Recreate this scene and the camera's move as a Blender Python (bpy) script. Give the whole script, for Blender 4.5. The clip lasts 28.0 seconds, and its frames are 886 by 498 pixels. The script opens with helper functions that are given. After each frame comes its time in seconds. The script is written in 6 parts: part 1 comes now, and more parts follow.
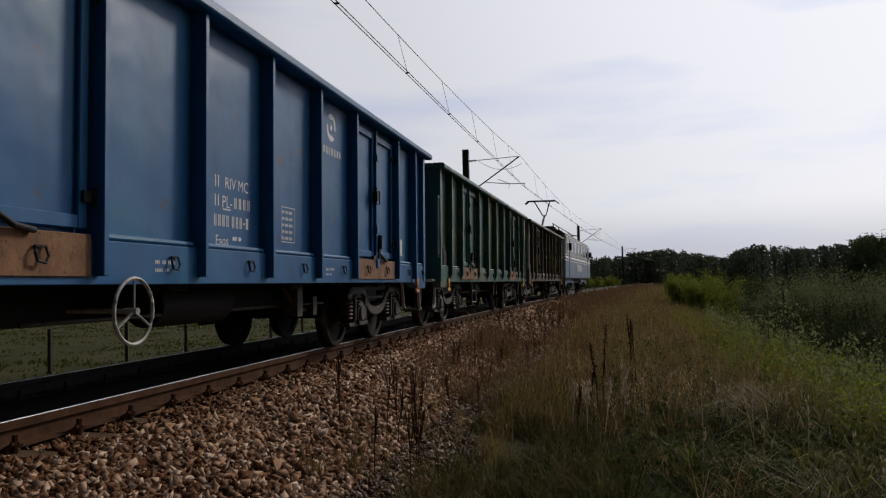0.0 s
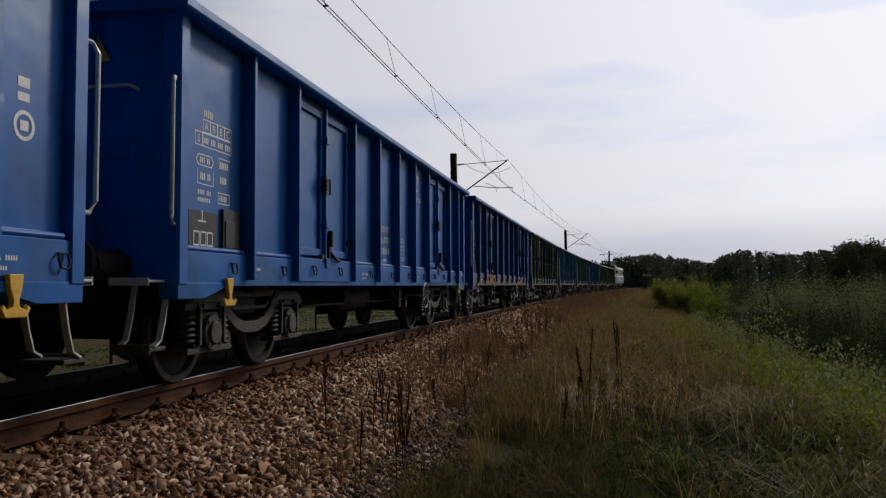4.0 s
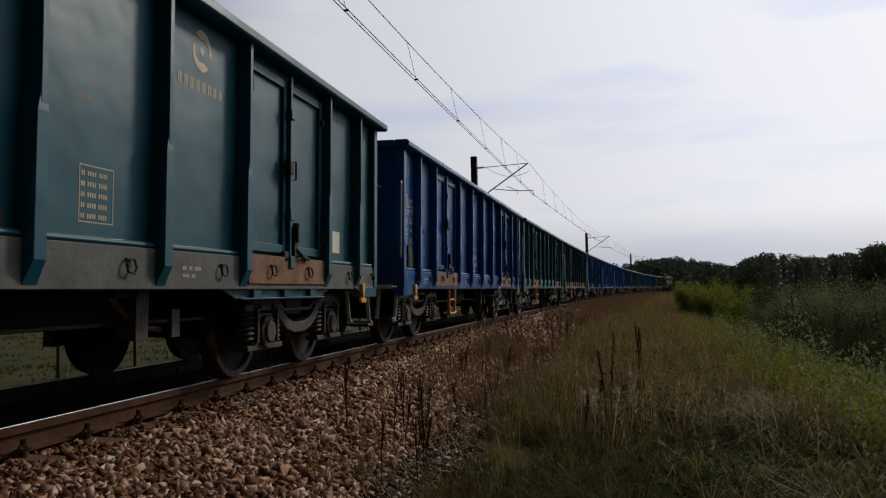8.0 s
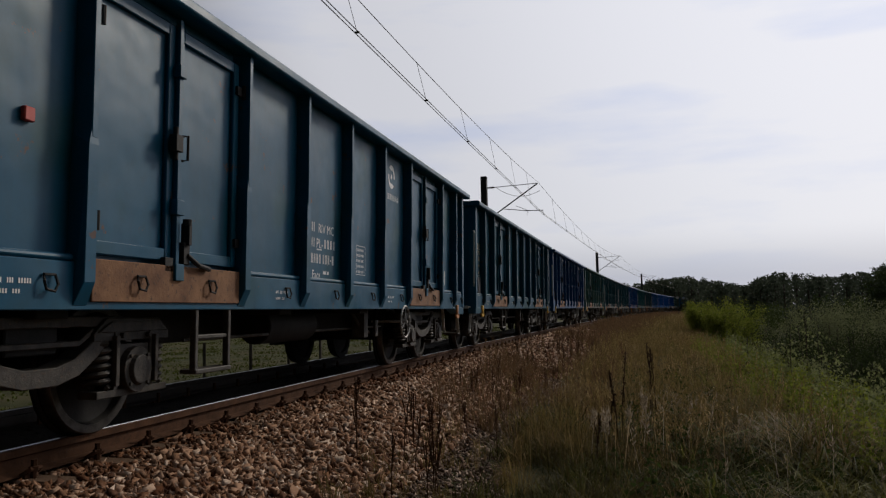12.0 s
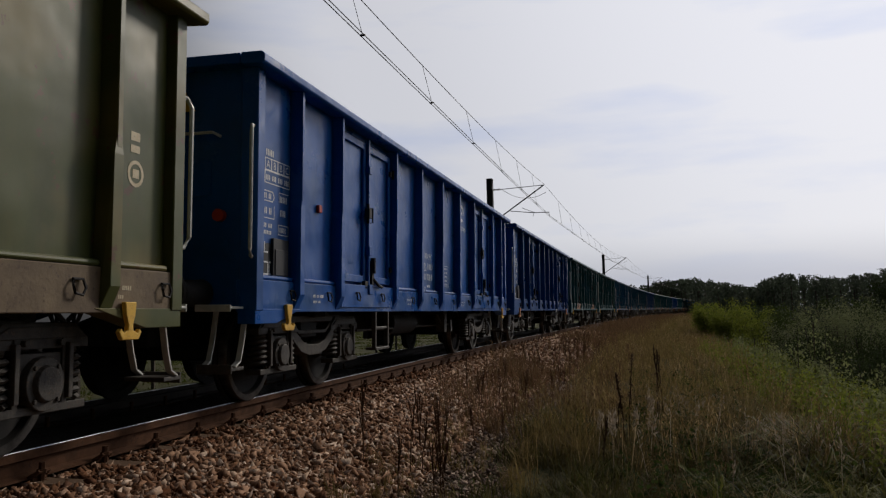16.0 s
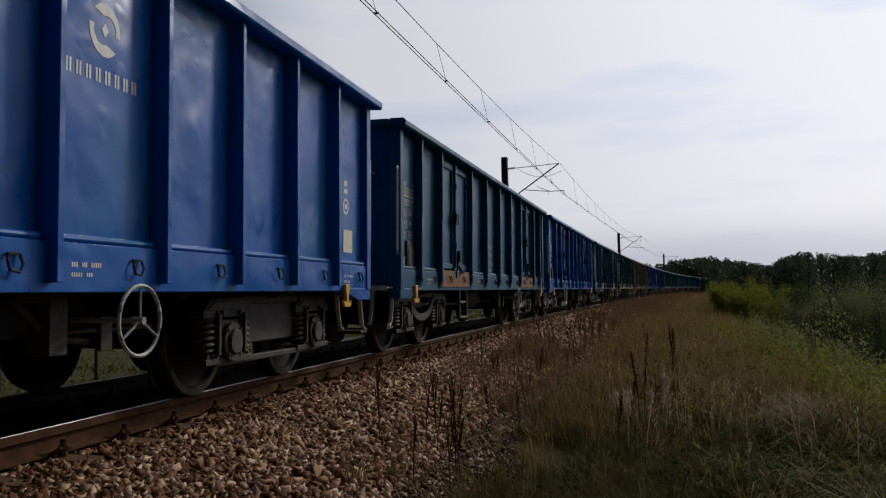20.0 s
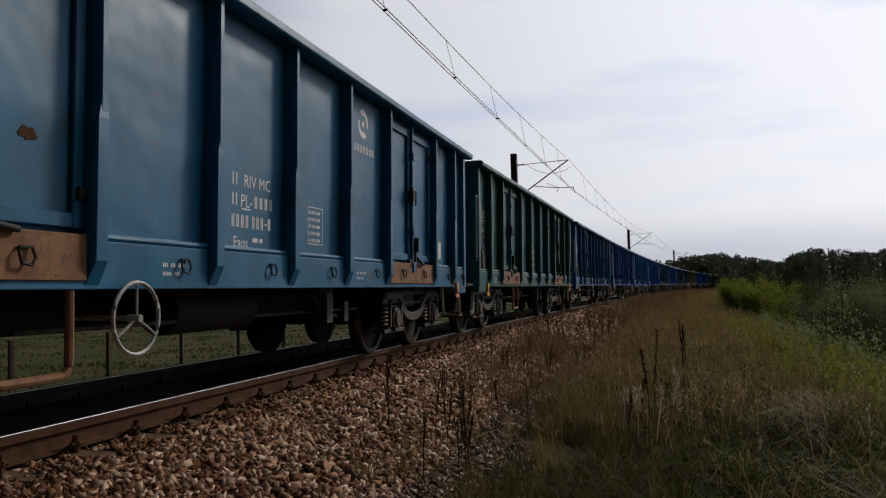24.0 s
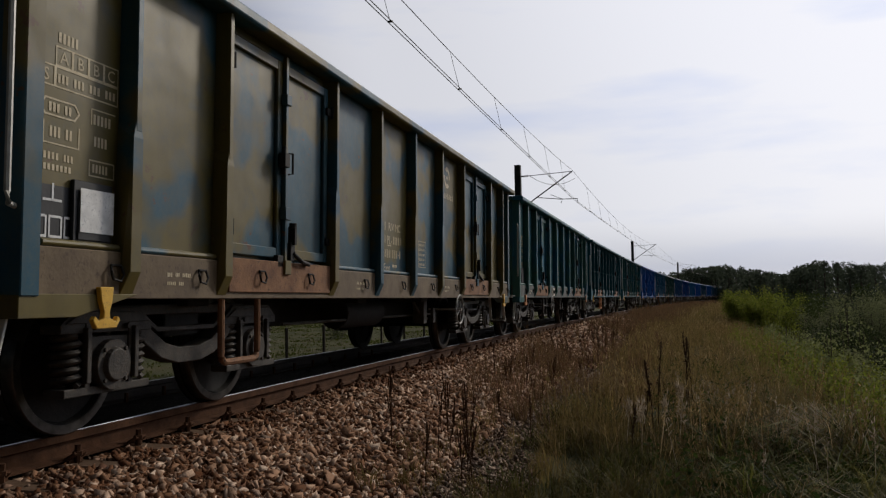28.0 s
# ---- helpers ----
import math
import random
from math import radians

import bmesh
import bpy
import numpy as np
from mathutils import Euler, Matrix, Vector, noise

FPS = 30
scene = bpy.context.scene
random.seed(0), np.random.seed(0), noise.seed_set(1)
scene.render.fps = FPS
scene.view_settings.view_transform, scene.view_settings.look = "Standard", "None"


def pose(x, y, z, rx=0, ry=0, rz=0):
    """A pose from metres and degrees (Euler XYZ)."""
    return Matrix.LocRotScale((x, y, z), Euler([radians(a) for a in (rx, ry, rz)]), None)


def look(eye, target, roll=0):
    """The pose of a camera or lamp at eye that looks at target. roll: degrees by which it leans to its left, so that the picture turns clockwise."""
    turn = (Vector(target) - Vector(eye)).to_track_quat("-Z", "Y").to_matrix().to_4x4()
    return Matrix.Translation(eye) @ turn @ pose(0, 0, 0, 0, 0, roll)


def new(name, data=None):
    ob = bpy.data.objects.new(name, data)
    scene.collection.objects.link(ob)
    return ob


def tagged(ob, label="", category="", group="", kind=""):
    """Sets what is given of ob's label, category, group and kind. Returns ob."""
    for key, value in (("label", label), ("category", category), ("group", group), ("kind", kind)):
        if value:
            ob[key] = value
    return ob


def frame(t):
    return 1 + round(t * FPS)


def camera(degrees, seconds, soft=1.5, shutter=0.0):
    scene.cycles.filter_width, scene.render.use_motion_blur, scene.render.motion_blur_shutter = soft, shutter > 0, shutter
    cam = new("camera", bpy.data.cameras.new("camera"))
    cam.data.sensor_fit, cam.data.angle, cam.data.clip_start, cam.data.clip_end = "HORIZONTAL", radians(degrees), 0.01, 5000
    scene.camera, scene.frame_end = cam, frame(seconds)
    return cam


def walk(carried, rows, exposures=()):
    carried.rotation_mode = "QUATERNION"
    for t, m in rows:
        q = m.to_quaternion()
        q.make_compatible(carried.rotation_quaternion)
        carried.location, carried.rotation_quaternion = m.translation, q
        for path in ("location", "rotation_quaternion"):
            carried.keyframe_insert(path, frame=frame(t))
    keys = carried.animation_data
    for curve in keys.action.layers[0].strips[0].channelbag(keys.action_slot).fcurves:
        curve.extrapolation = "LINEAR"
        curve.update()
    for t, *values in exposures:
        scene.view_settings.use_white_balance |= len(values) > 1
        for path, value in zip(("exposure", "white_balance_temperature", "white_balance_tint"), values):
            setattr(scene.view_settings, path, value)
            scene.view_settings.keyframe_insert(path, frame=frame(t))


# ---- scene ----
cam = camera(58.2, 28.0, soft=1.25)

# ---- the line of the track: s metres along it from the camera, lat metres to its right ----
K1, K0, LAM = 0.0005925, 0.00126322, 25.0
EYE = (4.53, 0.0, 0.805)
CANT = 0.0204


def bend(s):
    """How far the track has swung to the right at s."""
    if s <= 0:
        return (K0 + K1) * s * s / 2
    return K1 * s * s / 2 + K0 * (LAM * s - LAM * LAM * (1 - math.exp(-s / LAM)))


def slope(s):
    if s <= 0:
        return (K0 + K1) * s
    return K1 * s + K0 * LAM * (1 - math.exp(-s / LAM))


def on_track(s, lat=0.0, z=0.0):
    a = slope(s)
    return Vector((bend(s) + lat, s - lat * a, z))


def track_frame(s, lat=0.0, z=0.0):
    """A pose on the track: y along it, x to the right, leaning with the cant about the near rail."""
    a = math.atan(slope(s))
    m = Matrix.Translation(on_track(s)) @ Matrix.Rotation(-a, 4, "Z")
    lean = Matrix.Translation((0.75, 0, 0)) @ Matrix.Rotation(CANT, 4, "Y") @ Matrix.Translation((-0.75, 0, 0))
    return m @ lean @ Matrix.Translation((lat, 0, z))


# ---- the camera's turns: seconds, left of the line, up, lean ----
VIEW = [
    (0, 11.10, 2.60, -1.47),
    (0.5, 10.98, 2.38, -1.65),
    (1, 10.88, 2.23, -1.59),
    (1.5, 11.00, 2.29, -1.48),
    (2, 11.10, 2.49, -1.42),
    (2.5, 11.00, 2.58, -1.32),
    (3, 10.68, 2.74, -1.22),
    (3.5, 10.25, 2.90, -1.18),
    (5.5, 10.14, 2.48, -1.17),
    (6, 10.57, 2.64, -1.17),
    (6.5, 10.73, 2.77, -1.13),
    (7, 10.96, 2.86, -1.12),
    (7.5, 11.26, 3.00, -1.14),
    (8, 11.66, 3.09, -1.16),
    (8.5, 11.87, 3.31, -1.23),
    (9, 12.08, 3.40, -1.28),
    (9.5, 12.29, 3.58, -1.24),
    (10, 12.38, 3.79, -1.12),
    (10.5, 12.45, 4.04, -1.03),
    (11, 12.34, 4.31, -1.09),
    (11.5, 12.31, 4.40, -1.16),
    (12, 12.36, 4.54, -1.20),
    (12.5, 12.32, 4.53, -1.25),
    (14.5, 12.27, 4.66, -1.30),
    (15, 12.40, 4.63, -1.37),
    (15.5, 12.63, 4.55, -1.39),
    (16, 12.79, 4.71, -1.32),
    (16.5, 12.82, 4.80, -1.27),
    (17, 12.86, 4.76, -1.29),
    (17.5, 12.98, 4.60, -1.31),
    (18, 12.82, 4.24, -1.31),
    (18.5, 13.06, 3.99, -1.29),
    (19, 13.63, 3.72, -1.27),
    (19.5, 13.89, 3.35, -1.31),
    (20, 13.89, 3.23, -1.39),
    (20.5, 14.01, 3.23, -1.44),
    (21, 14.25, 3.23, -1.43),
    (21.5, 14.34, 3.16, -1.40),
    (23.5, 14.47, 2.98, -1.40),
    (24, 14.57, 3.01, -1.43),
    (24.5, 14.49, 3.08, -1.49),
    (25, 14.55, 3.19, -1.51),
    (25.5, 14.61, 3.20, -1.50),
    (26, 14.64, 3.28, -1.56),
    (26.5, 14.69, 3.29, -1.57),
    (27, 14.90, 3.54, -1.50),
    (27.5, 14.83, 3.77, -1.36),
    (28, 14.81, 3.80, -1.17),
]
walk(cam, [(t, pose(*EYE, 90 + up, 0, left) @ pose(0, 0, 0, 0, 0, lean)) for t, left, up, lean in VIEW],
     exposures=[(0, -0.02), (6, -0.03), (10, -0.05), (12, -0.09), (15, -0.11), (18, -0.10), (20, -0.03), (21.5, 0.0), (24, 0.04), (28, 0.03)])

# ---- world: an overcast evening sky, brighter ahead and to the right ----
SUN_DIR = Vector((0.42, 0.78, 0.46)).normalized()


def link(tree, a, b):
    tree.links.new(a, b)


def make_world():
    w = bpy.data.worlds.new("sky")
    scene.world = w
    w.use_nodes = True
    t = w.node_tree
    t.nodes.clear()
    N = t.nodes.new
    out, bg = N("ShaderNodeOutputWorld"), N("ShaderNodeBackground")
    sky = N("ShaderNodeTexSky")
    sky.sky_type, sky.sun_disc = "NISHITA", False
    sky.sun_elevation, sky.sun_rotation = math.asin(SUN_DIR.z), math.atan2(SUN_DIR.x, SUN_DIR.y)
    co = N("ShaderNodeTexCoord")
    # cloud deck, stretched along the horizon
    sep = N("ShaderNodeSeparateXYZ")
    link(t, co.outputs["Generated"], sep.inputs[0])
    mapn = N("ShaderNodeMapping")
    mapn.inputs["Scale"].default_value = (1.2, 1.2, 6.0)
    link(t, co.outputs["Generated"], mapn.inputs[0])
    n1 = N("ShaderNodeTexNoise")
    n1.inputs["Scale"].default_value, n1.inputs["Detail"].default_value = 1.6, 6
    n1.inputs["Roughness"].default_value = 0.5
    link(t, mapn.outputs[0], n1.inputs["Vector"])
    ramp = N("ShaderNodeValToRGB")
    ramp.color_ramp.elements[0].position, ramp.color_ramp.elements[0].color = 0.27, (0.52, 0.60, 0.84, 1)
    ramp.color_ramp.elements[1].position, ramp.color_ramp.elements[1].color = 0.50, (0.80, 0.805, 0.865, 1)
    link(t, n1.outputs["Fac"], ramp.inputs[0])
    # a blue-grey bank low over the horizon
    low = N("ShaderNodeMapRange")
    low.interpolation_type = "SMOOTHSTEP"
    low.inputs["From Min"].default_value, low.inputs["From Max"].default_value = 0.10, 0.03
    link(t, sep.outputs["Z"], low.inputs["Value"])
    bank = N("ShaderNodeMix")
    bank.data_type, bank.blend_type = "RGBA", "MIX"
    bank.inputs["B"].default_value = (0.47, 0.50, 0.60, 1)
    mul = N("ShaderNodeMath")
    mul.operation = "MULTIPLY"
    mul.inputs[1].default_value = 0.75
    link(t, low.outputs[0], mul.inputs[0])
    link(t, mul.outputs[0], bank.inputs["Factor"])
    link(t, ramp.outputs[0], bank.inputs["A"])
    # brighter towards the hidden sun, darker behind
    dot = N("ShaderNodeVectorMath")
    dot.operation = "DOT_PRODUCT"
    dot.inputs[1].default_value = SUN_DIR
    link(t, co.outputs["Generated"], dot.inputs[0])
    half = N("ShaderNodeMath")
    half.operation, half.inputs[1].default_value, half.inputs[2].default_value = "MULTIPLY_ADD", 0.5, 0.5
    link(t, dot.outputs["Value"], half.inputs[0])
    glow = N("ShaderNodeValToRGB")
    glow.color_ramp.interpolation = "EASE"
    e = glow.color_ramp.elements
    while len(e) < 5:
        e.new(0.5)
    for el, (at, v) in zip(e, ((0.0, 0.008), (0.55, 0.016), (0.74, 0.08), (0.855, 0.88), (1.0, 1.18))):
        el.position, el.color = at, (v, v, v, 1)
    link(t, half.outputs[0], glow.inputs[0])
    cloud = N("ShaderNodeVectorMath")
    cloud.operation = "SCALE"
    link(t, bank.outputs["Result"], cloud.inputs[0])
    link(t, glow.outputs[0], cloud.inputs["Scale"])
    blue = N("ShaderNodeVectorMath")
    blue.operation = "SCALE"
    blue.inputs["Scale"].default_value = 0.05
    link(t, sky.outputs[0], blue.inputs[0])
    add = N("ShaderNodeMix")
    add.data_type = "RGBA"
    add.inputs["Factor"].default_value = 0.9
    link(t, blue.outputs[0], add.inputs["A"])
    link(t, cloud.outputs[0], add.inputs["B"])
    link(t, add.outputs["Result"], bg.inputs["Color"])
    bg.inputs["Strength"].default_value = 1.0
    link(t, bg.outputs[0], out.inputs[0])


make_world()
sun = new("sun", bpy.data.lights.new("sun", "SUN"))
sun.data.energy, sun.data.angle, sun.data.color = 1.72, radians(8), (1.0, 0.915, 0.80)
sun.matrix_world = look(SUN_DIR * 50, (0, 0, 0))


# ---- materials ----
def material(name, rough=0.6, metal=0.0):
    m = bpy.data.materials.new(name)
    m.use_nodes = True
    t = m.node_tree
    b = t.nodes["Principled BSDF"]
    b.inputs["Roughness"].default_value, b.inputs["Metallic"].default_value = rough, metal
    b.inputs["Specular IOR Level"].default_value = 0.08 if rough >= 0.85 else 0.35
    return m, t, b


def noise_node(t, scale, detail=4, rough=0.55, coord="Object", stretch=None, w=None):
    co = t.nodes.new("ShaderNodeTexCoord")
    n = t.nodes.new("ShaderNodeTexNoise")
    n.inputs["Scale"].default_value, n.inputs["Detail"].default_value = scale, detail
    n.inputs["Roughness"].default_value = rough
    src = co.outputs[coord]
    if stretch:
        mp = t.nodes.new("ShaderNodeMapping")
        mp.inputs["Scale"].default_value = stretch
        link(t, src, mp.inputs[0])
        src = mp.outputs[0]
    if w is not None:
        n.noise_dimensions = "4D"
        info, ma = t.nodes.new("ShaderNodeObjectInfo"), t.nodes.new("ShaderNodeMath")
        ma.operation, ma.inputs[1].default_value, ma.inputs[2].default_value = "MULTIPLY_ADD", 37.0, w
        link(t, info.outputs["Random"], ma.inputs[0])
        link(t, ma.outputs[0], n.inputs["W"])
    link(t, src, n.inputs["Vector"])
    return n.outputs["Fac"]


def ramp_node(t, fac, *stops):
    r = t.nodes.new("ShaderNodeValToRGB")
    e = r.color_ramp.elements
    while len(e) < len(stops):
        e.new(0.5)
    for el, (pos, col) in zip(e, stops):
        el.position, el.color = pos, (*col, 1) if len(col) == 3 else col
    link(t, fac, r.inputs[0])
    return r.outputs[0]


def mix_node(t, fac, a, b, kind="MIX"):
    m = t.nodes.new("ShaderNodeMix")
    m.data_type, m.blend_type = "RGBA", kind
    for sock, v in (("Factor", fac), ("A", a), ("B", b)):
        if isinstance(v, (int, float)):
            m.inputs[sock].default_value = v
        elif isinstance(v, tuple):
            m.inputs[sock].default_value = (*v, 1)
        else:
            link(t, v, m.inputs[sock])
    return m.outputs["Result"]


def bump_node(t, b, height, strength, dist=0.01):
    n = t.nodes.new("ShaderNodeBump")
    n.inputs["Strength"].default_value, n.inputs["Distance"].default_value = strength, dist
    link(t, height, n.inputs["Height"])
    link(t, n.outputs[0], b.inputs["Normal"])


def shade(c, f):
    return tuple(min(1, v * f) for v in c)


def vivid(c, f=1.28):
    """The same colour with more strength."""
    m = sum(c) / 3
    return tuple(max(0.004, m + (v - m) * f) for v in c)


def paint(name, col, other, seed, patch=0.45, rust=0.62, rough=0.42, dirt=0.5, dents=0.5, soft=0.14, knocks=0.03):
    """Weathered wagon paint: faded and patched colour, streaks of grime, chips of rust, dents."""
    m, t, b = material(name, rough)
    big = noise_node(t, 1.1, 3, 0.5, w=seed * 3.7)
    c = mix_node(t, ramp_node(t, big, (patch, (0, 0, 0)), (patch + soft, (1, 1, 1))), other, col)
    streak = noise_node(t, 1.0, 4, 0.6, stretch=(3.2, 3.2, 0.55), w=seed * 1.3)
    c = mix_node(t, ramp_node(t, streak, (0.42, (0, 0, 0)), (0.8, (dirt, dirt, dirt))), c, shade(col, 0.35))
    scuff = noise_node(t, 3.4, 7, 0.72, w=seed * 4.3)
    c = mix_node(t, ramp_node(t, scuff, (0.50, (0, 0, 0)), (0.72, (0.42, 0.42, 0.42))), c, shade(other, 0.62))
    fine = noise_node(t, 30, 4, 0.7, w=seed)
    c = mix_node(t, ramp_node(t, fine, (0.3, (0, 0, 0)), (0.75, (0.22, 0.22, 0.22))), c, shade(col, 1.4))
    chip = noise_node(t, 5.5, 8, 0.68, w=seed * 2.1)
    c = mix_node(t, ramp_node(t, chip, (rust, (0, 0, 0)), (rust + 0.03, (0.9, 0.9, 0.9))), c, (0.11, 0.055, 0.03))
    link(t, c, b.inputs["Base Color"])
    link(t, ramp_node(t, noise_node(t, 2.4, 5, 0.6, w=seed * 0.7), (0.3, (rough - 0.08,) * 3), (0.7, (rough + 0.14,) * 3)), b.inputs["Roughness"])
    dent = noise_node(t, 1.7, 2, 0.4, w=seed * 5.0)
    knock = ramp_node(t, noise_node(t, 6.5, 1, 0.3, w=seed * 1.9), (0.60, (0, 0, 0)), (0.80, (knocks, knocks, knocks)))
    both = t.nodes.new("ShaderNodeMath")
    link(t, dent, both.inputs[0]), link(t, knock, both.inputs[1])
    bump_node(t, b, both.outputs[0], dents, 0.06)
    b.inputs["Specular IOR Level"].default_value = 0.29
    return m


def simple(name, c1, c2, scale=8.0, rough=0.6, metal=0.0, bump=0.2, dist=0.01, detail=5, island=0.0, spot=None):
    m, t, b = material(name, rough, metal)
    n = noise_node(t, scale, detail, 0.6)
    c = ramp_node(t, n, (0.3, c1), (0.7, c2))
    if spot:
        s = noise_node(t, scale * 5, 6, 0.7)
        c = mix_node(t, ramp_node(t, s, (0.56, (0, 0, 0)), (0.64, (0.8, 0.8, 0.8))), c, spot)
    if island:
        g = t.nodes.new("ShaderNodeNewGeometry")
        v = ramp_node(t, g.outputs["Random Per Island"], (0.0, (1 - island,) * 3), (1.0, (1 + island,) * 3))
        c = mix_node(t, 1.0, c, v, "MULTIPLY")
    link(t, c, b.inputs["Base Color"])
    if bump:
        bump_node(t, b, noise_node(t, scale * 6, 4, 0.6), bump, dist)
    return m


def plant(name, stops, rough=0.65, patch_scale=0.6, patch=None, through_light=0.40):
    """Leaves and blades, each of its own tint along the given stops."""
    m, t, b = material(name, rough)
    g = t.nodes.new("ShaderNodeNewGeometry")
    n = len(stops)
    c = ramp_node(t, g.outputs["Random Per Island"], *[(i / max(1, n - 1), s) for i, s in enumerate(stops)])
    if patch:
        f = noise_node(t, patch_scale, 3, 0.5)
        c = mix_node(t, ramp_node(t, f, (0.42, (0, 0, 0)), (0.58, (0.85, 0.85, 0.85))), c, patch)
    link(t, c, b.inputs["Base Color"])
    b.inputs["Specular IOR Level"].default_value = 0.04
    tr = t.nodes.new("ShaderNodeBsdfTranslucent")
    link(t, c, tr.inputs["Color"])
    mx = t.nodes.new("ShaderNodeMixShader")
    mx.inputs[0].default_value = through_light
    out = t.nodes["Material Output"]
    link(t, b.outputs[0], mx.inputs[1])
    link(t, tr.outputs[0], mx.inputs[2])
    link(t, mx.outputs[0], out.inputs[0])
    return m


# near-black steel of underframes, wheelsets and small fittings
STEEL_DARK = simple("near_black_steel", (0.006, 0.0055, 0.005), (0.020, 0.017, 0.015), 6, 0.75, 0.0, 0.3)
BOGIE = simple("bogie_steel", (0.020, 0.017, 0.014), (0.066, 0.056, 0.045), 9, 0.6, 0.0, 0.35, spot=(0.095, 0.058, 0.034))
TREAD = simple("worn_wheel_steel", (0.05, 0.046, 0.043), (0.15, 0.14, 0.13), 12, 0.35, 0.8, 0.1)
RAIL_RUST = simple("rusty_rail", (0.050, 0.024, 0.013), (0.108, 0.052, 0.028), 7, 0.85, 0.1, 0.4, spot=(0.05, 0.03, 0.02))
# far rail: the shade beneath the train is put into this dark colour
RAIL_SHADED = simple("shaded_rail", (0.016, 0.012, 0.010), (0.040, 0.028, 0.020), 6, 0.7, 0.0, 0.3)
RAIL_TOP = simple("polished_rail", (0.24, 0.24, 0.25), (0.44, 0.44, 0.45), 1.2, 0.34, 1.0, 0.05)
RUSTY = simple("rusty_plate", (0.13, 0.055, 0.025), (0.27, 0.135, 0.062), 5, 0.8, 0.1, 0.4, spot=(0.06, 0.035, 0.025))
BLACK = simple("black_paint", (0.008, 0.008, 0.009), (0.02, 0.02, 0.022), 6, 0.5, 0, 0.1)
WHITE = simple("white_paint", (0.58, 0.58, 0.58), (0.80, 0.80, 0.79), 14, 0.55, 0, 0.1, spot=(0.36, 0.37, 0.40))
CREAM = simple("yellowed_paint", (0.50, 0.40, 0.24), (0.62, 0.53, 0.36), 14, 0.6, 0, 0.1, spot=(0.22, 0.20, 0.15))
ORANGE = simple("orange_paint", (0.50, 0.20, 0.07), (0.58, 0.27, 0.11), 12, 0.6, 0, 0.1)
YELLOW = simple("yellow_paint", (0.62, 0.34, 0.03), (0.72, 0.44, 0.06), 16, 0.5, 0, 0.15, spot=(0.25, 0.14, 0.05))
GREYBAR = simple("grey_handrail", (0.40, 0.40, 0.37), (0.60, 0.59, 0.54), 12, 0.5, 0.2, 0.1)
WHEELGREY = simple("worn_grey_wheel", (0.20, 0.20, 0.19), (0.42, 0.41, 0.38), 9, 0.55, 0.1, 0.2, spot=(0.10, 0.075, 0.055))
RED = simple("red_paint", (0.42, 0.03, 0.02), (0.5, 0.05, 0.03), 10, 0.5, 0, 0.1)
PAPER = simple("card_label", (0.62, 0.58, 0.48), (0.74, 0.71, 0.62), 20, 0.8, 0, 0.05)


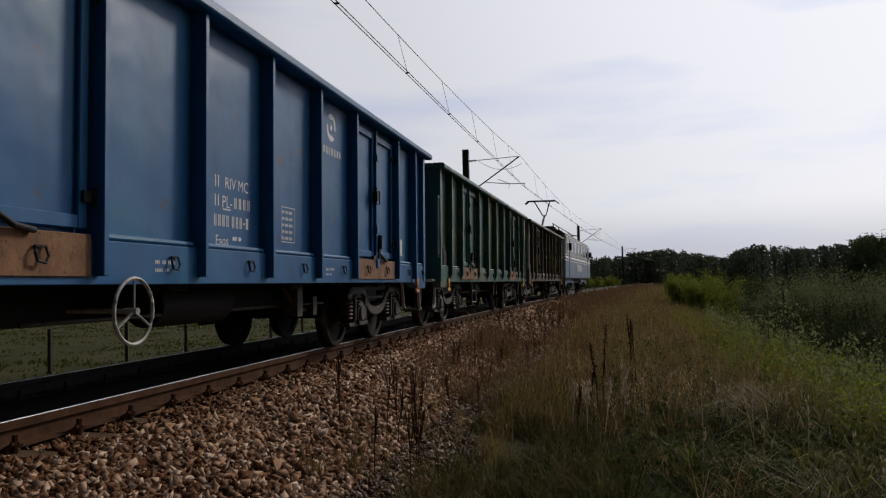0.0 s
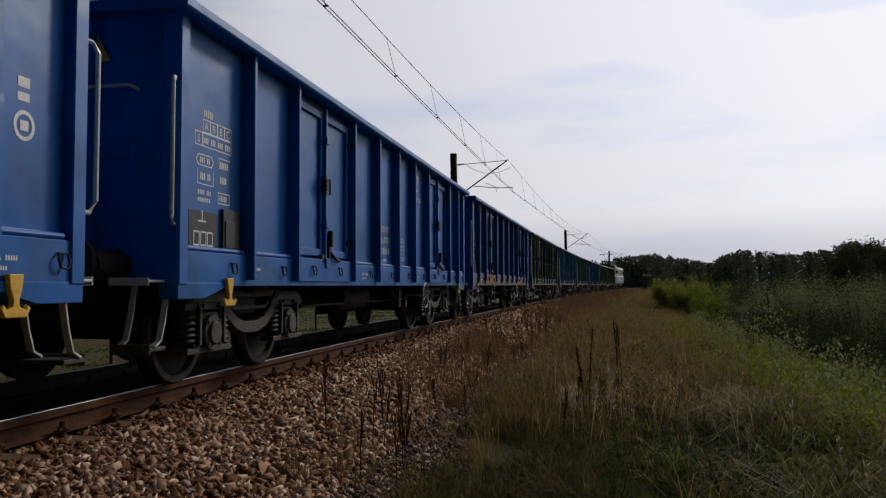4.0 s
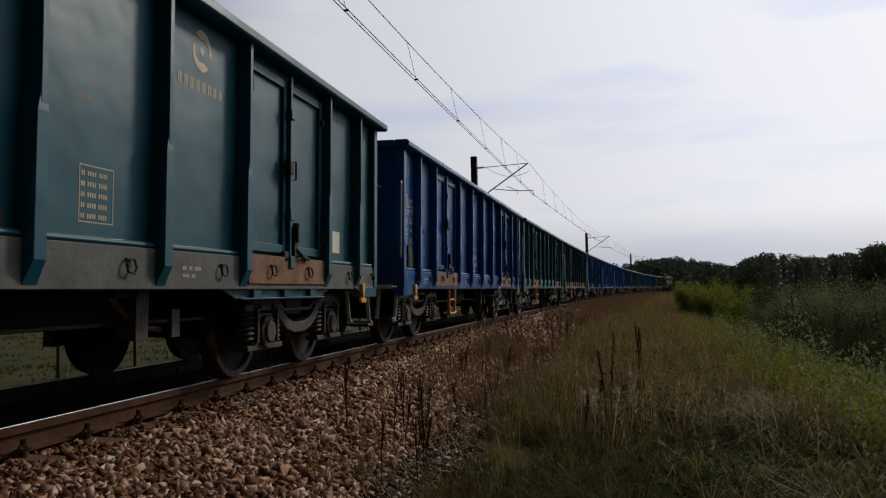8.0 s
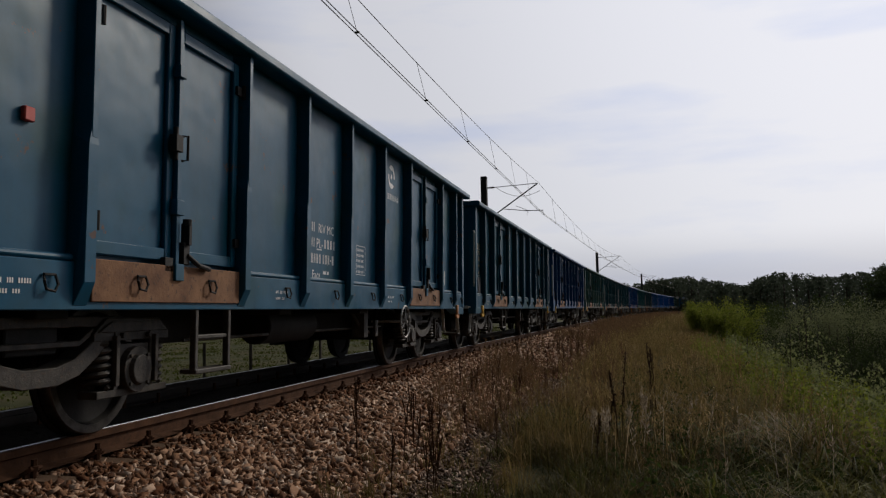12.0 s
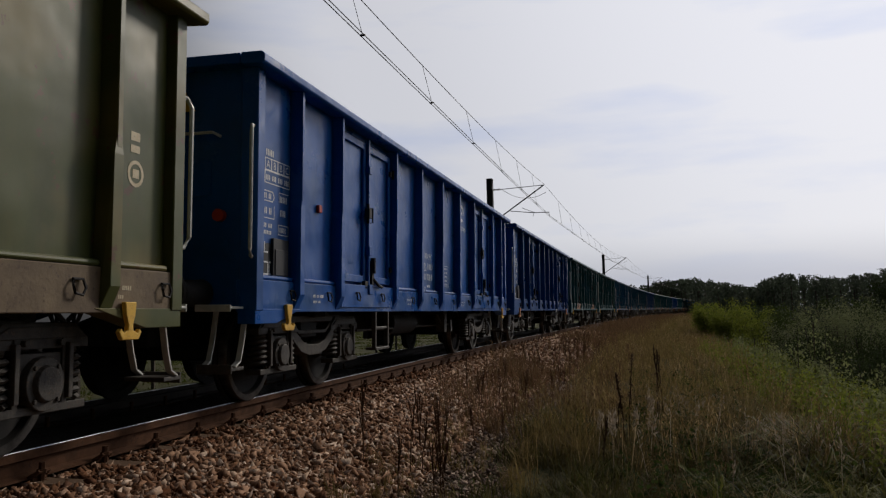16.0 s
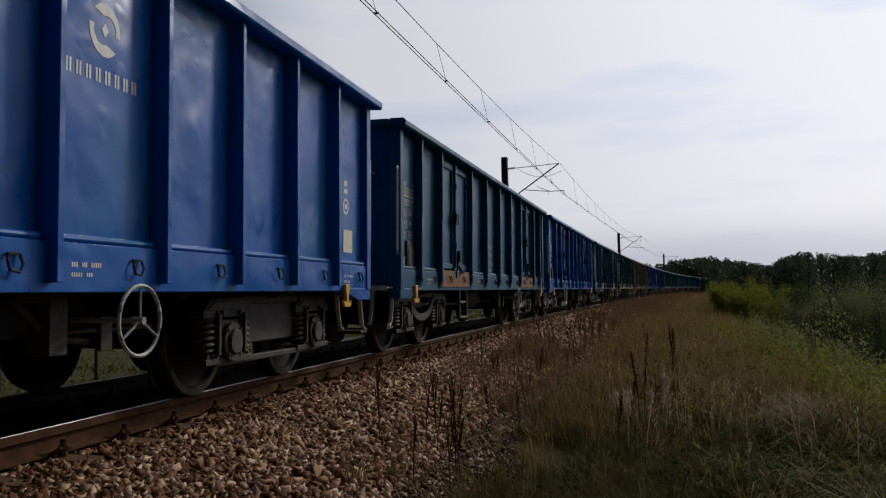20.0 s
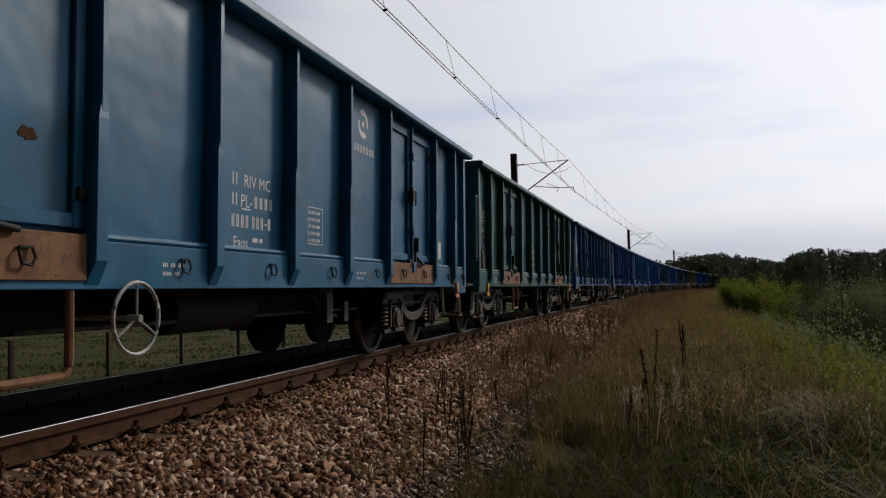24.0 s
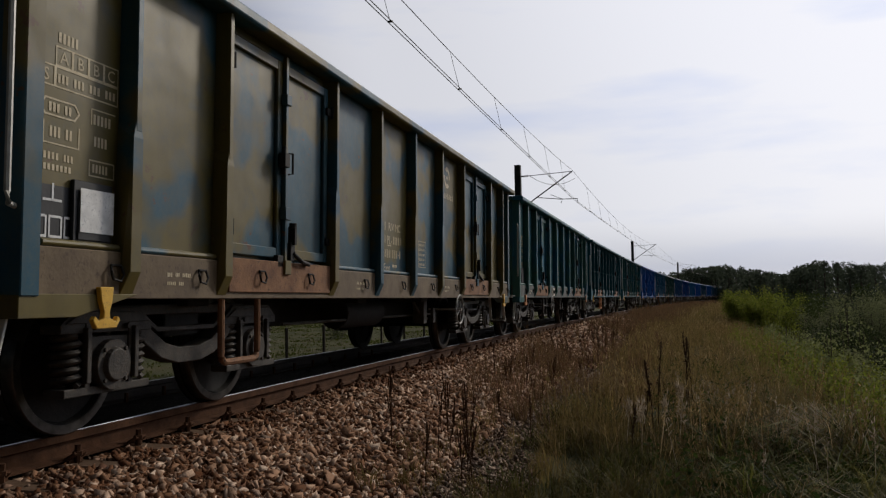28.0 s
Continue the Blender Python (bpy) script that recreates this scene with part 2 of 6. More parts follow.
# ---- mesh tools ----
class Form:
    """Gathers corners and faces of one part."""

    def __init__(self):
        self.v, self.f = [], []

    def add(self, verts, faces):
        n = len(self.v)
        self.v += [tuple(p) for p in verts]
        self.f += [tuple(i + n for i in f) for f in faces]
        return self

    def box(self, x0, x1, y0, y1, z0, z1):
        return self.add([(x, y, z) for x in (x0, x1) for y in (y0, y1) for z in (z0, z1)],
                        [(0, 1, 3, 2), (4, 6, 7, 5), (0, 4, 5, 1), (2, 3, 7, 6), (0, 2, 6, 4), (1, 5, 7, 3)])

    def prism(self, poly, a, b, axis="y"):
        """poly: corners in the plane across the axis ((x, z) for y, (y, z) for x, (x, y) for z)."""
        put = {"y": lambda p, c: (p[0], c, p[1]), "x": lambda p, c: (c, p[0], p[1]), "z": lambda p, c: (p[0], p[1], c)}[axis]
        n = len(poly)
        faces = [(i, (i + 1) % n, n + (i + 1) % n, n + i) for i in range(n)]
        return self.add([put(p, a) for p in poly] + [put(p, b) for p in poly], faces + [tuple(range(n))[::-1], tuple(range(n, 2 * n))])

    def cyl(self, c, r, a, b, axis="x", n=16, r2=None):
        r2 = r if r2 is None else r2
        pts = []
        for rr, h in ((r, a), (r2, b)):
            for i in range(n):
                u, v = rr * math.cos(2 * math.pi * i / n), rr * math.sin(2 * math.pi * i / n)
                pts.append({"x": (h, c[0] + u, c[1] + v), "y": (c[0] + u, h, c[1] + v), "z": (c[0] + u, c[1] + v, h)}[axis])
        faces = [(i, (i + 1) % n, n + (i + 1) % n, n + i) for i in range(n)]
        return self.add(pts, faces + [tuple(range(n))[::-1], tuple(range(n, 2 * n))])

    def tube(self, path, r, n=6, closed=False):
        path = [Vector(p) for p in path]
        m, rings = len(path), []
        for i, p in enumerate(path):
            d = (path[(i + 1) % m] - path[i - 1]) if closed else (path[min(i + 1, m - 1)] - path[max(i - 1, 0)])
            d.normalize()
            side = d.cross(Vector((0, 0, 1)) if abs(d.z) < 0.9 else Vector((1, 0, 0))).normalized()
            up = side.cross(d)
            rings += [p + (side * math.cos(2 * math.pi * k / n) + up * math.sin(2 * math.pi * k / n)) * r for k in range(n)]
        faces = []
        for i in range(m if closed else m - 1):
            j = (i + 1) % m
            faces += [(i * n + k, i * n + (k + 1) % n, j * n + (k + 1) % n, j * n + k) for k in range(n)]
        if not closed:
            faces += [tuple(range(n))[::-1], tuple(range((m - 1) * n, m * n))]
        return self.add(rings, faces)

    def mesh(self, name, mat=None, bevel=0.0, smooth=False):
        me = bpy.data.meshes.new(name)
        me.from_pydata(self.v, [], self.f)
        bm = bmesh.new()
        bm.from_mesh(me)
        bmesh.ops.recalc_face_normals(bm, faces=bm.faces)
        if bevel:
            sharp = [e for e in bm.edges if len(e.link_faces) == 2 and e.calc_face_angle(0) > 0.5]
            bmesh.ops.bevel(bm, geom=sharp, offset=bevel, segments=1, affect="EDGES", clamp_overlap=True)
        bm.to_mesh(me)
        bm.free()
        if smooth:
            me.shade_smooth()
            me.set_sharp_from_angle(angle=radians(40))
        me.materials.append(mat)
        return me


def part(name, me, parent, mat=None, label="", m=None):
    """One mesh object under a thing or a part; mat overrides the mesh's material on this object alone."""
    ob = new(name, me)
    ob.parent = parent
    if m is not None:
        ob.matrix_basis = m
    if mat is not None:
        ob.material_slots[0].link = "OBJECT"
        ob.material_slots[0].material = mat
    if label:
        ob["label"] = label
    return ob


def soup(name, verts, faces_per, mat, smooth=False):
    """A mesh from numpy: verts (n, k, 3) of n alike pieces and the faces of one piece."""
    n, k = verts.shape[:2]
    f = (np.array(faces_per)[None] + (np.arange(n) * k)[:, None, None]).reshape(-1, len(faces_per[0]))
    me = bpy.data.meshes.new(name)
    me.vertices.add(n * k)
    me.vertices.foreach_set("co", verts.reshape(-1).astype(np.float32))
    me.loops.add(f.size)
    me.loops.foreach_set("vertex_index", f.reshape(-1).astype(np.int32))
    me.polygons.add(len(f))
    me.polygons.foreach_set("loop_start", np.arange(0, f.size, f.shape[1], dtype=np.int32))
    me.update(calc_edges=True)
    if smooth:
        me.shade_smooth()
    me.materials.append(mat)
    return me

# ---- ground, bed and rails ----
PROFILE = [(-3000, -1.6), (-60, -1.5), (-14, -1.35), (-7, -1.1), (-4.4, -0.95), (-3.4, -0.70), (-2.5, -0.34), (-1.9, -0.22),
           (1.45, -0.205), (1.9, -0.30), (2.5, -0.52), (3.1, -0.72), (3.6, -0.78), (5.5, -0.78), (6.7, -0.82), (7.6, -1.02), (9.0, -1.65), (12, -2.75),
           (17, -3.6), (30, -4.0), (90, -4.2), (3000, -4.5)]


def level(lat):
    return float(np.interp(lat, [p[0] for p in PROFILE], [p[1] for p in PROFILE]))


def sweep_sheet(name, lats, rows, z_of, mat, wobble=0.0, seed=0):
    """A sheet that follows the track: one row of corners across it at each of the given distances."""
    rng = np.random.default_rng(seed)
    verts = []
    for s in rows:
        for lat in lats:
            edge = abs(lat) > 40 or abs(s) > 200
            b = bend(s) if s < 260 else bend(260) + slope(260) * (s - 260)
            verts.append((b + lat, s, z_of(lat) + (0 if edge else rng.normal() * wobble)))
    n = len(lats)
    faces = [(i * n + j, i * n + j + 1, (i + 1) * n + j + 1, (i + 1) * n + j) for i in range(len(rows) - 1) for j in range(n - 1)]
    me = bpy.data.meshes.new(name)
    me.from_pydata(verts, [], faces)
    me.shade_smooth()
    me.materials.append(mat)
    return new(name, me)


def ground_material():
    m, t, b = material("meadow_soil", 0.95)
    f = noise_node(t, 0.35, 5, 0.6)
    c = ramp_node(t, f, (0.32, (0.050, 0.060, 0.022)), (0.52, (0.085, 0.080, 0.034)), (0.72, (0.12, 0.095, 0.050)))
    g = noise_node(t, 9, 5, 0.7)
    c = mix_node(t, ramp_node(t, g, (0.35, (0, 0, 0)), (0.7, (0.7, 0.7, 0.7))), c, (0.035, 0.040, 0.016))
    link(t, c, b.inputs["Base Color"])
    bump_node(t, b, noise_node(t, 22, 5, 0.7), 0.9, 0.06)
    return m


def gravel_material():
    m, t, b = material("gravel_bed", 0.9)
    co = t.nodes.new("ShaderNodeTexCoord")
    vo = t.nodes.new("ShaderNodeTexVoronoi")
    vo.inputs["Scale"].default_value = 27
    link(t, co.outputs["Object"], vo.inputs["Vector"])
    sep = t.nodes.new("ShaderNodeSeparateColor")
    link(t, vo.outputs["Color"], sep.inputs[0])
    c = ramp_node(t, sep.outputs[0], (0.0, (0.12, 0.070, 0.040)), (0.4, (0.20, 0.135, 0.085)), (0.75, (0.29, 0.215, 0.15)), (1.0, (0.24, 0.115, 0.050)))
    # shade in the gaps between the patterned stones, painted as a darker colour
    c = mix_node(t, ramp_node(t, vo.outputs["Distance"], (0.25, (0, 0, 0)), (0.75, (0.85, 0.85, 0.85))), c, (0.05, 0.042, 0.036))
    sx = t.nodes.new("ShaderNodeTexNoise")
    sx.inputs["Scale"].default_value = 0.8
    link(t, co.outputs["Object"], sx.inputs["Vector"])
    c = mix_node(t, ramp_node(t, sx.outputs["Fac"], (0.45, (0, 0, 0)), (0.65, (0.45, 0.45, 0.45))), c, (0.13, 0.07, 0.04))
    link(t, c, b.inputs["Base Color"])
    inv = t.nodes.new("ShaderNodeMath")
    inv.operation = "SUBTRACT"
    inv.inputs[0].default_value = 1.0
    link(t, vo.outputs["Distance"], inv.inputs[1])
    bump_node(t, b, inv.outputs[0], 1.0, 0.05)
    return m


SOIL, GRAVEL = ground_material(), gravel_material()
near_rows = [-3000, -800, -200, -80] + list(np.arange(-40, 60, 1.5)) + list(np.arange(60, 260, 6)) + [300, 400, 600, 1200, 3500]
lat_cols = [-3000, -800, -250, -100, -60, -40, -28, -20, -14, -10, -7, -5.5, -4.4, -3.8, -3.4, -2.9, -2.5, -1.9, -0.9, 0, 0.9, 1.9, 2.5, 2.8, 3.1, 3.6, 4.2,
            4.8, 5.5, 6.2, 7, 7.8, 8.6, 9.5, 11, 13, 15, 18, 23, 30, 45, 90, 200, 500, 1200, 3000]
ground = sweep_sheet("ground", lat_cols, near_rows, lambda l: level(l) - (0.06 if -2.6 < l < 2.9 else 0), SOIL, 0.025, 3)
tagged(ground, "rough meadow soil with thin grass on an embankment", "ground", kind="structure")
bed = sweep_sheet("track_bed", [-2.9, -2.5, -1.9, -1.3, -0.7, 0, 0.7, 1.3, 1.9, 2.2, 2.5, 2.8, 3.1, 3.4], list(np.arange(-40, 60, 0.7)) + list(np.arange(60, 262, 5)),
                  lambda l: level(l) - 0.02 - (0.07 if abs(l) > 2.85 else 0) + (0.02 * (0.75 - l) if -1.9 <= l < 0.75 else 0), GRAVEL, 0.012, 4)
tagged(bed, "stone ballast bed stained rust-brown beneath the rails", "ballast", kind="structure")

# between the rails: oil stain and the train's shade painted as one near-black colour
OILY_SHADED = simple("oily_shaded_gravel", (0.012, 0.010, 0.009), (0.045, 0.036, 0.028), 14, 0.9, 0, 1.0, 0.04)
four_foot = sweep_sheet("oil_stained_bed", [-0.66, -0.3, 0.0, 0.3, 0.66], list(np.arange(-20, 60, 0.7)) + list(np.arange(60, 262, 5)), lambda l: -0.160 + (0.75 - l) * 0.0204, OILY_SHADED, 0.008, 6)
tagged(four_foot, "oil-stained ballast between the rails with the train's shade in its colour", "ballast", kind="structure")
RAIL = [(-0.0365, 0.0), (-0.0365, -0.045), (-0.009, -0.058), (-0.009, -0.135), (-0.070, -0.152), (-0.070, -0.165),
        (0.070, -0.165), (0.070, -0.152), (0.009, -0.135), (0.009, -0.058), (0.0365, -0.045), (0.0365, 0.0)]


def swept(name, section, rows, lat, mat, parent=None, dz=0.0):
    form, n = Form(), len(section)
    pts = [track_frame(s) @ Vector((lat + x, 0, z + dz)) for s in rows for x, z in section]
    faces = [(i * n + j, i * n + (j + 1) % n, (i + 1) * n + (j + 1) % n, (i + 1) * n + j) for i in range(len(rows) - 1) for j in range(n)]
    form.add(pts, faces + [tuple(range(n))[::-1], tuple(range((len(rows) - 1) * n, len(rows) * n))])
    me = form.mesh(name, mat)
    return part(name, me, parent) if parent else new(name, me)


rail_rows = list(np.arange(-30, 60, 3.0)) + list(np.arange(60, 262, 8.0))
for lat in (0.755, -0.755):
    r = swept("rail", RAIL, rail_rows, lat, RAIL_RUST if lat > 0 else RAIL_SHADED)
    tagged(r, ("rusty steel rail" if lat > 0 else "steel rail coloured dark for the shade under the train") + " with a bright worn running surface", "rail", "rails of the track")
    swept("running_surface", [(-0.034 if lat > 0 else 0.014, 0.003), (-0.014 if lat > 0 else 0.034, 0.003), (-0.012 if lat > 0 else 0.0355, -0.002), (-0.0355 if lat > 0 else 0.012, -0.002)], rail_rows, lat, RAIL_TOP, r)["label"] = "polished running surface"

CONCRETE = simple("sleeper_concrete", (0.085, 0.050, 0.030), (0.16, 0.105, 0.070), 6, 0.9, 0, 0.4, spot=(0.10, 0.05, 0.03))
sleeper_me = Form().prism([(-0.13, -0.40), (0.13, -0.40), (0.10, -0.178), (-0.10, -0.178)], -1.28, 1.28, "x").mesh("sleeper", CONCRETE, 0.012)
clip_me = (Form().box(-0.085, 0.085, -0.05, 0.05, -0.178, -0.15).tube([(0.06, -0.05, -0.15), (0.10, -0.03, -0.12), (0.11, 0.03, -0.12), (0.07, 0.05, -0.14)], 0.012, 5)
           .cyl((0.095, 0.0), 0.017, -0.17, -0.075, "z", 6).cyl((0.095, 0.0), 0.027, -0.13, -0.108, "z", 6)
           .cyl((-0.095, 0.0), 0.017, -0.17, -0.075, "z", 6)).mesh("rail_clip", RAIL_RUST)
for i in range(120):
    s = -3.0 + 0.62 * i
    sl = new("sleeper", sleeper_me)
    sl.matrix_basis = track_frame(s)
    tagged(sl, "weathered concrete sleeper sunk in the ballast", "sleeper", "sleepers of the track")
    if s < 45:
        for lat in (0.755, -0.755) if s < 14 else (0.755,):
            part("rail_clip", clip_me, sl, m=Matrix.Translation((lat, 0, 0.03)) @ Matrix.Rotation(0 if lat > 0 else math.pi, 4, "Z") @ Matrix.Scale(1.25, 4), label="rusty rail fastening")


# ---- overhead line ----
MAST = simple("mast_steel", (0.035, 0.035, 0.037), (0.075, 0.073, 0.072), 5, 0.75, 0.2, 0.2)
WIRE = simple("wire_copper", (0.05, 0.045, 0.042), (0.10, 0.09, 0.085), 4, 0.5, 0.6, 0)
INSUL = simple("brown_insulator", (0.05, 0.025, 0.018), (0.09, 0.045, 0.03), 5, 0.3, 0, 0)
MASTS = [-19.0, 39.0, 97.0, 161.0, 222.0]
mast_me = Form().prism([(-0.15, -0.12), (0.15, -0.12), (0.15, -0.095), (0.13, -0.07), (0.13, 0.07), (0.15, 0.095), (0.15, 0.12), (-0.15, 0.12), (-0.15, 0.095), (-0.13, 0.07), (-0.13, -0.07), (-0.15, -0.095)], -2.2, 7.55, "z")
mast_me = mast_me.mesh("mast_post", MAST, 0.006)
arm_me = Form().tube([(0.15, 0, 5.35), (2.7, 0, 7.05)], 0.032, 8).mesh("bracket_tube", MAST, smooth=True)
tie_me = Form().tube([(0.6, 0, 6.98), (2.72, 0, 7.06)], 0.018, 6).mesh("top_tie", MAST)
steady_me = (Form().tube([(1.0, 0, 5.86), (2.1, 0, 5.72), (2.95, 0, 5.70)], 0.02, 6).tube([(2.9, 0, 5.72), (2.97, 0, 5.44)], 0.012, 5)
             .tube([(1.6, 0, 5.98), (2.2, 0, 5.72), (2.12, 0, 5.52)], 0.014, 5)).mesh("steady_arm", MAST)
stay_me = Form().tube([(0.62 + 2.2 * u, 0, 6.96 - 0.62 * u - 1.1 * u * (1 - u) + 0.35 * u * u) for u in np.linspace(0, 1, 9)], 0.010, 5).mesh("slack_stay", WIRE)
ins_me = Form()
for i in range(6):
    x = 0.18 + i * 0.06
    ins_me.cyl((0, 6.97 + i * 0.002), 0.06, x, x + 0.025, "x", 10, 0.045)
ins_me = ins_me.tube([(0.1, 0, 6.97), (0.6, 0, 6.98)], 0.018, 6).box(-0.02, 0.14, -0.1, 0.1, 6.9, 7.3).mesh("insulator", INSUL)
for s in MASTS:
    post = new("catenary_mast", None)
    post.matrix_basis = Matrix.Translation(on_track(s, -2.93, 0)) @ Matrix.Rotation(-math.atan(slope(s)), 4, "Z")
    tagged(post, "dark solid overhead-line mast with a bracket arm", "mast", "overhead line masts")
    part("mast_post", mast_me, post)
    part("bracket_tube", arm_me, post)
    part("top_tie", tie_me, post)
    part("steady_arm", steady_me, post)
    part("slack_stay", stay_me, post)
    part("insulator", ins_me, post, label="ribbed brown insulator")


# where the wires hang at each mast, beside the track's middle: carrier, contact
STAGGER = [(-0.75, -0.50), (-0.20, -0.04), (-0.25, -0.05), (-0.2, -0.1), (-0.2, 0.0)]


def wire_at(s, kind):
    """A point of the carrier or contact wire: straight in plan from mast to mast, the carrier sagging between them."""
    j = 0 if kind == "carrier" else 1
    i = max(k for k in range(len(MASTS) - 1) if MASTS[k] <= s + 1e-6)
    a, b = MASTS[i], MASTS[i + 1]
    u = (s - a) / (b - a)
    p = on_track(a, STAGGER[i][j]).lerp(on_track(b, STAGGER[i + 1][j]), u)
    p.z = 7.10 - 4 * u * (1 - u) * 0.84 if kind == "carrier" else 5.55 - 0.12 * 4 * u * (1 - u)
    return p


def wire(name, kind, dx, label):
    rows = [MASTS[0] + (MASTS[-1] - MASTS[0]) * i / 200 for i in range(200)]
    ob = new(name, Form().tube([wire_at(s, kind) + Vector((dx, 0, 0)) for s in rows], 0.0088, 5).mesh(name, WIRE))
    return tagged(ob, label, "cable", "overhead wires")


carrier = wire("carrier_wire", "carrier", 0.0, "sagging carrier wire of the overhead line")
wire("contact_wire", "contact", -0.03, "taut copper contact wire over the track")
wire("contact_wire", "contact", 0.04, "taut copper contact wire over the track")
for a, b in zip(MASTS, MASTS[1:]):
    for i in range(1, 13):
        s = a + (b - a) * i / 13
        top, low = wire_at(s, "carrier"), wire_at(s, "contact")
        form = Form().tube([top, low + Vector((0, 0, 0.02))], 0.005, 4).box(low.x - 0.04, low.x + 0.05, low.y - 0.015, low.y + 0.015, low.z - 0.008, low.z + 0.02)
        part("dropper", form.mesh("dropper", WIRE), carrier)


# ---- open wagons ----
HALF, TOP, SILL = 6.45, 3.12, 0.875
POSTS = [-5.60, -4.53, -2.54, -1.27, 0.0, 1.28, 2.55, 4.54, 5.62]
SHORT_POSTS = [-5.20, -4.10, -2.14, -0.96, 0.16, 1.28, 2.38, 4.42, 5.44]
PLAIN_POSTS = [-5.30, -4.24, -3.18, -2.12, -1.06, 0.0, 1.06, 2.12, 3.18, 4.24, 5.30]
TURN = Matrix.Rotation(math.pi, 4, "Z")


def bay_mesh(w):
    f = Form().box(1.300, 1.335, -w / 2, w / 2, 1.16, 3.02)
    f.prism([(1.333, 1.162), (1.385, 1.162), (1.396, 1.176), (1.392, 1.196), (1.372, 1.204), (1.333, 1.208)], -w / 2 + 0.04, w / 2 - 0.04)
    return f.mesh("side_panel", WHITE, 0.004)


def door_mesh(w):
    """A door leaf: raised rim round a sunken plate."""
    f = Form().box(1.325, 1.350, -w / 2, w / 2, 1.22, 2.93)
    r = 0.085
    f.box(1.352, 1.385, -w / 2, -w / 2 + r, 1.22, 2.93).box(1.352, 1.385, w / 2 - r, w / 2, 1.22, 2.93)
    f.box(1.352, 1.383, -w / 2 + r, w / 2 - r, 1.22, 1.22 + r).box(1.352, 1.383, -w / 2 + r, w / 2 - r, 2.93 - r, 2.93)
    return f.mesh("door_leaf", WHITE, 0.006)


def ring(r, tube, axis_x=0.0, n=24, k=6):
    return Form().tube([(axis_x, r * math.cos(2 * math.pi * i / n), r * math.sin(2 * math.pi * i / n)) for i in range(n)], tube, k, True)


def strap(points, thick, x0, x1):
    """A bent flat bar: a run of (y, z) points given a thickness, across x0..x1."""
    pts = [Vector(p) for p in points]
    up, low = [], []
    for i, p in enumerate(pts):
        d = (pts[min(i + 1, len(pts) - 1)] - pts[max(i - 1, 0)]).normalized()
        n = Vector((-d.y, d.x)) * thick / 2
        up.append(tuple(p + n)), low.append(tuple(p - n))
    n = len(pts)
    ring_pts = [(x, *q) for x in (x0, x1) for q in low + up]
    f = Form()
    faces = []
    for b in (0, 2 * n):
        for i in range(n - 1):
            faces.append((b + i, b + i + 1, b + n + i + 1, b + n + i))
    for i in range(n - 1):
        faces += [(i, i + 1, 2 * n + i + 1, 2 * n + i), (n + i, n + i + 1, 3 * n + i + 1, 3 * n + i)]
    faces += [(0, n, 3 * n, 2 * n), (n - 1, 2 * n - 1, 4 * n - 1, 3 * n - 1)]
    return f.add(ring_pts, faces)


M = {}
BAYS, LEAVES = {}, {}
M["post"] = (Form().prism([(1.262, 1.90), (1.464, 1.90), (1.460, 3.02), (1.262, 3.02)], -0.026, 0.026)
             .add([(1.262, -0.072, 0.90), (1.402, -0.072, 0.90), (1.466, -0.060, 1.04), (1.466, -0.058, 1.86), (1.458, -0.024, 1.97), (1.262, -0.024, 1.97),
                   (1.262, 0.050, 0.90), (1.402, 0.050, 0.90), (1.466, 0.042, 1.04), (1.466, 0.040, 1.86), (1.458, 0.024, 1.97), (1.262, 0.024, 1.97)],
                  [(0, 1, 2, 3, 4, 5), (11, 10, 9, 8, 7, 6), (0, 6, 7, 1), (1, 7, 8, 2), (2, 8, 9, 3), (3, 9, 10, 4), (4, 10, 11, 5), (5, 11, 6, 0)])).mesh("side_post", WHITE, 0.004)
M["post_straight"] = Form().prism([(1.262, 0.93), (1.474, 0.93), (1.462, 3.02), (1.262, 3.02)], -0.027, 0.027).mesh("side_post", WHITE, 0.005)
M["corner"] = Form().prism([(1.25, 0.89), (1.418, 0.89), (1.412, 3.02), (1.25, 3.02)], HALF - 0.13, HALF).mesh("corner_post", WHITE, 0.006)
M["gusset"] = Form().prism([(HALF, 0.904), (HALF, 0.775), (HALF - 0.42, 0.775), (HALF - 0.95, 0.904)], 1.24, 1.408, "x").mesh("corner_gusset", WHITE, 0.004)
M["sill"] = Form().box(1.22, 1.400, -HALF + 0.002, HALF - 0.002, SILL, 1.158).mesh("side_sill", WHITE, 0.006)
M["rim"] = Form().prism([(1.290, 3.022), (1.500, 3.010), (1.522, 3.030), (1.522, 3.095), (1.490, TOP), (1.300, TOP)], -HALF - 0.12, HALF + 0.12).mesh("top_rail", WHITE, 0.006)
M["endrim"] = Form().box(-1.288, 1.288, HALF - 0.10, HALF + 0.12, 3.024, TOP - 0.003).mesh("end_rail", WHITE, 0.006)
M["doorsill"] = Form().box(1.402, 1.418, -0.92, 0.92, 0.925, 1.185).mesh("door_threshold", RUSTY, 0.004)
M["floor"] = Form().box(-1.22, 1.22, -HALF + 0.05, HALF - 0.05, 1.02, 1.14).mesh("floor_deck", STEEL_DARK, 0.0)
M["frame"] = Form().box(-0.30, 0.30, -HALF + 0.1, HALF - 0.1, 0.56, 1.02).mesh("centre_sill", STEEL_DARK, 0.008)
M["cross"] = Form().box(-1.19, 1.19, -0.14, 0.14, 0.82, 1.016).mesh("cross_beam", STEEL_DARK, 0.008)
ew = Form().box(-1.25, 1.25, HALF - 0.07, HALF - 0.03, 0.93, 3.022)
M["endwall"] = ew.mesh("end_wall", WHITE, 0.0)
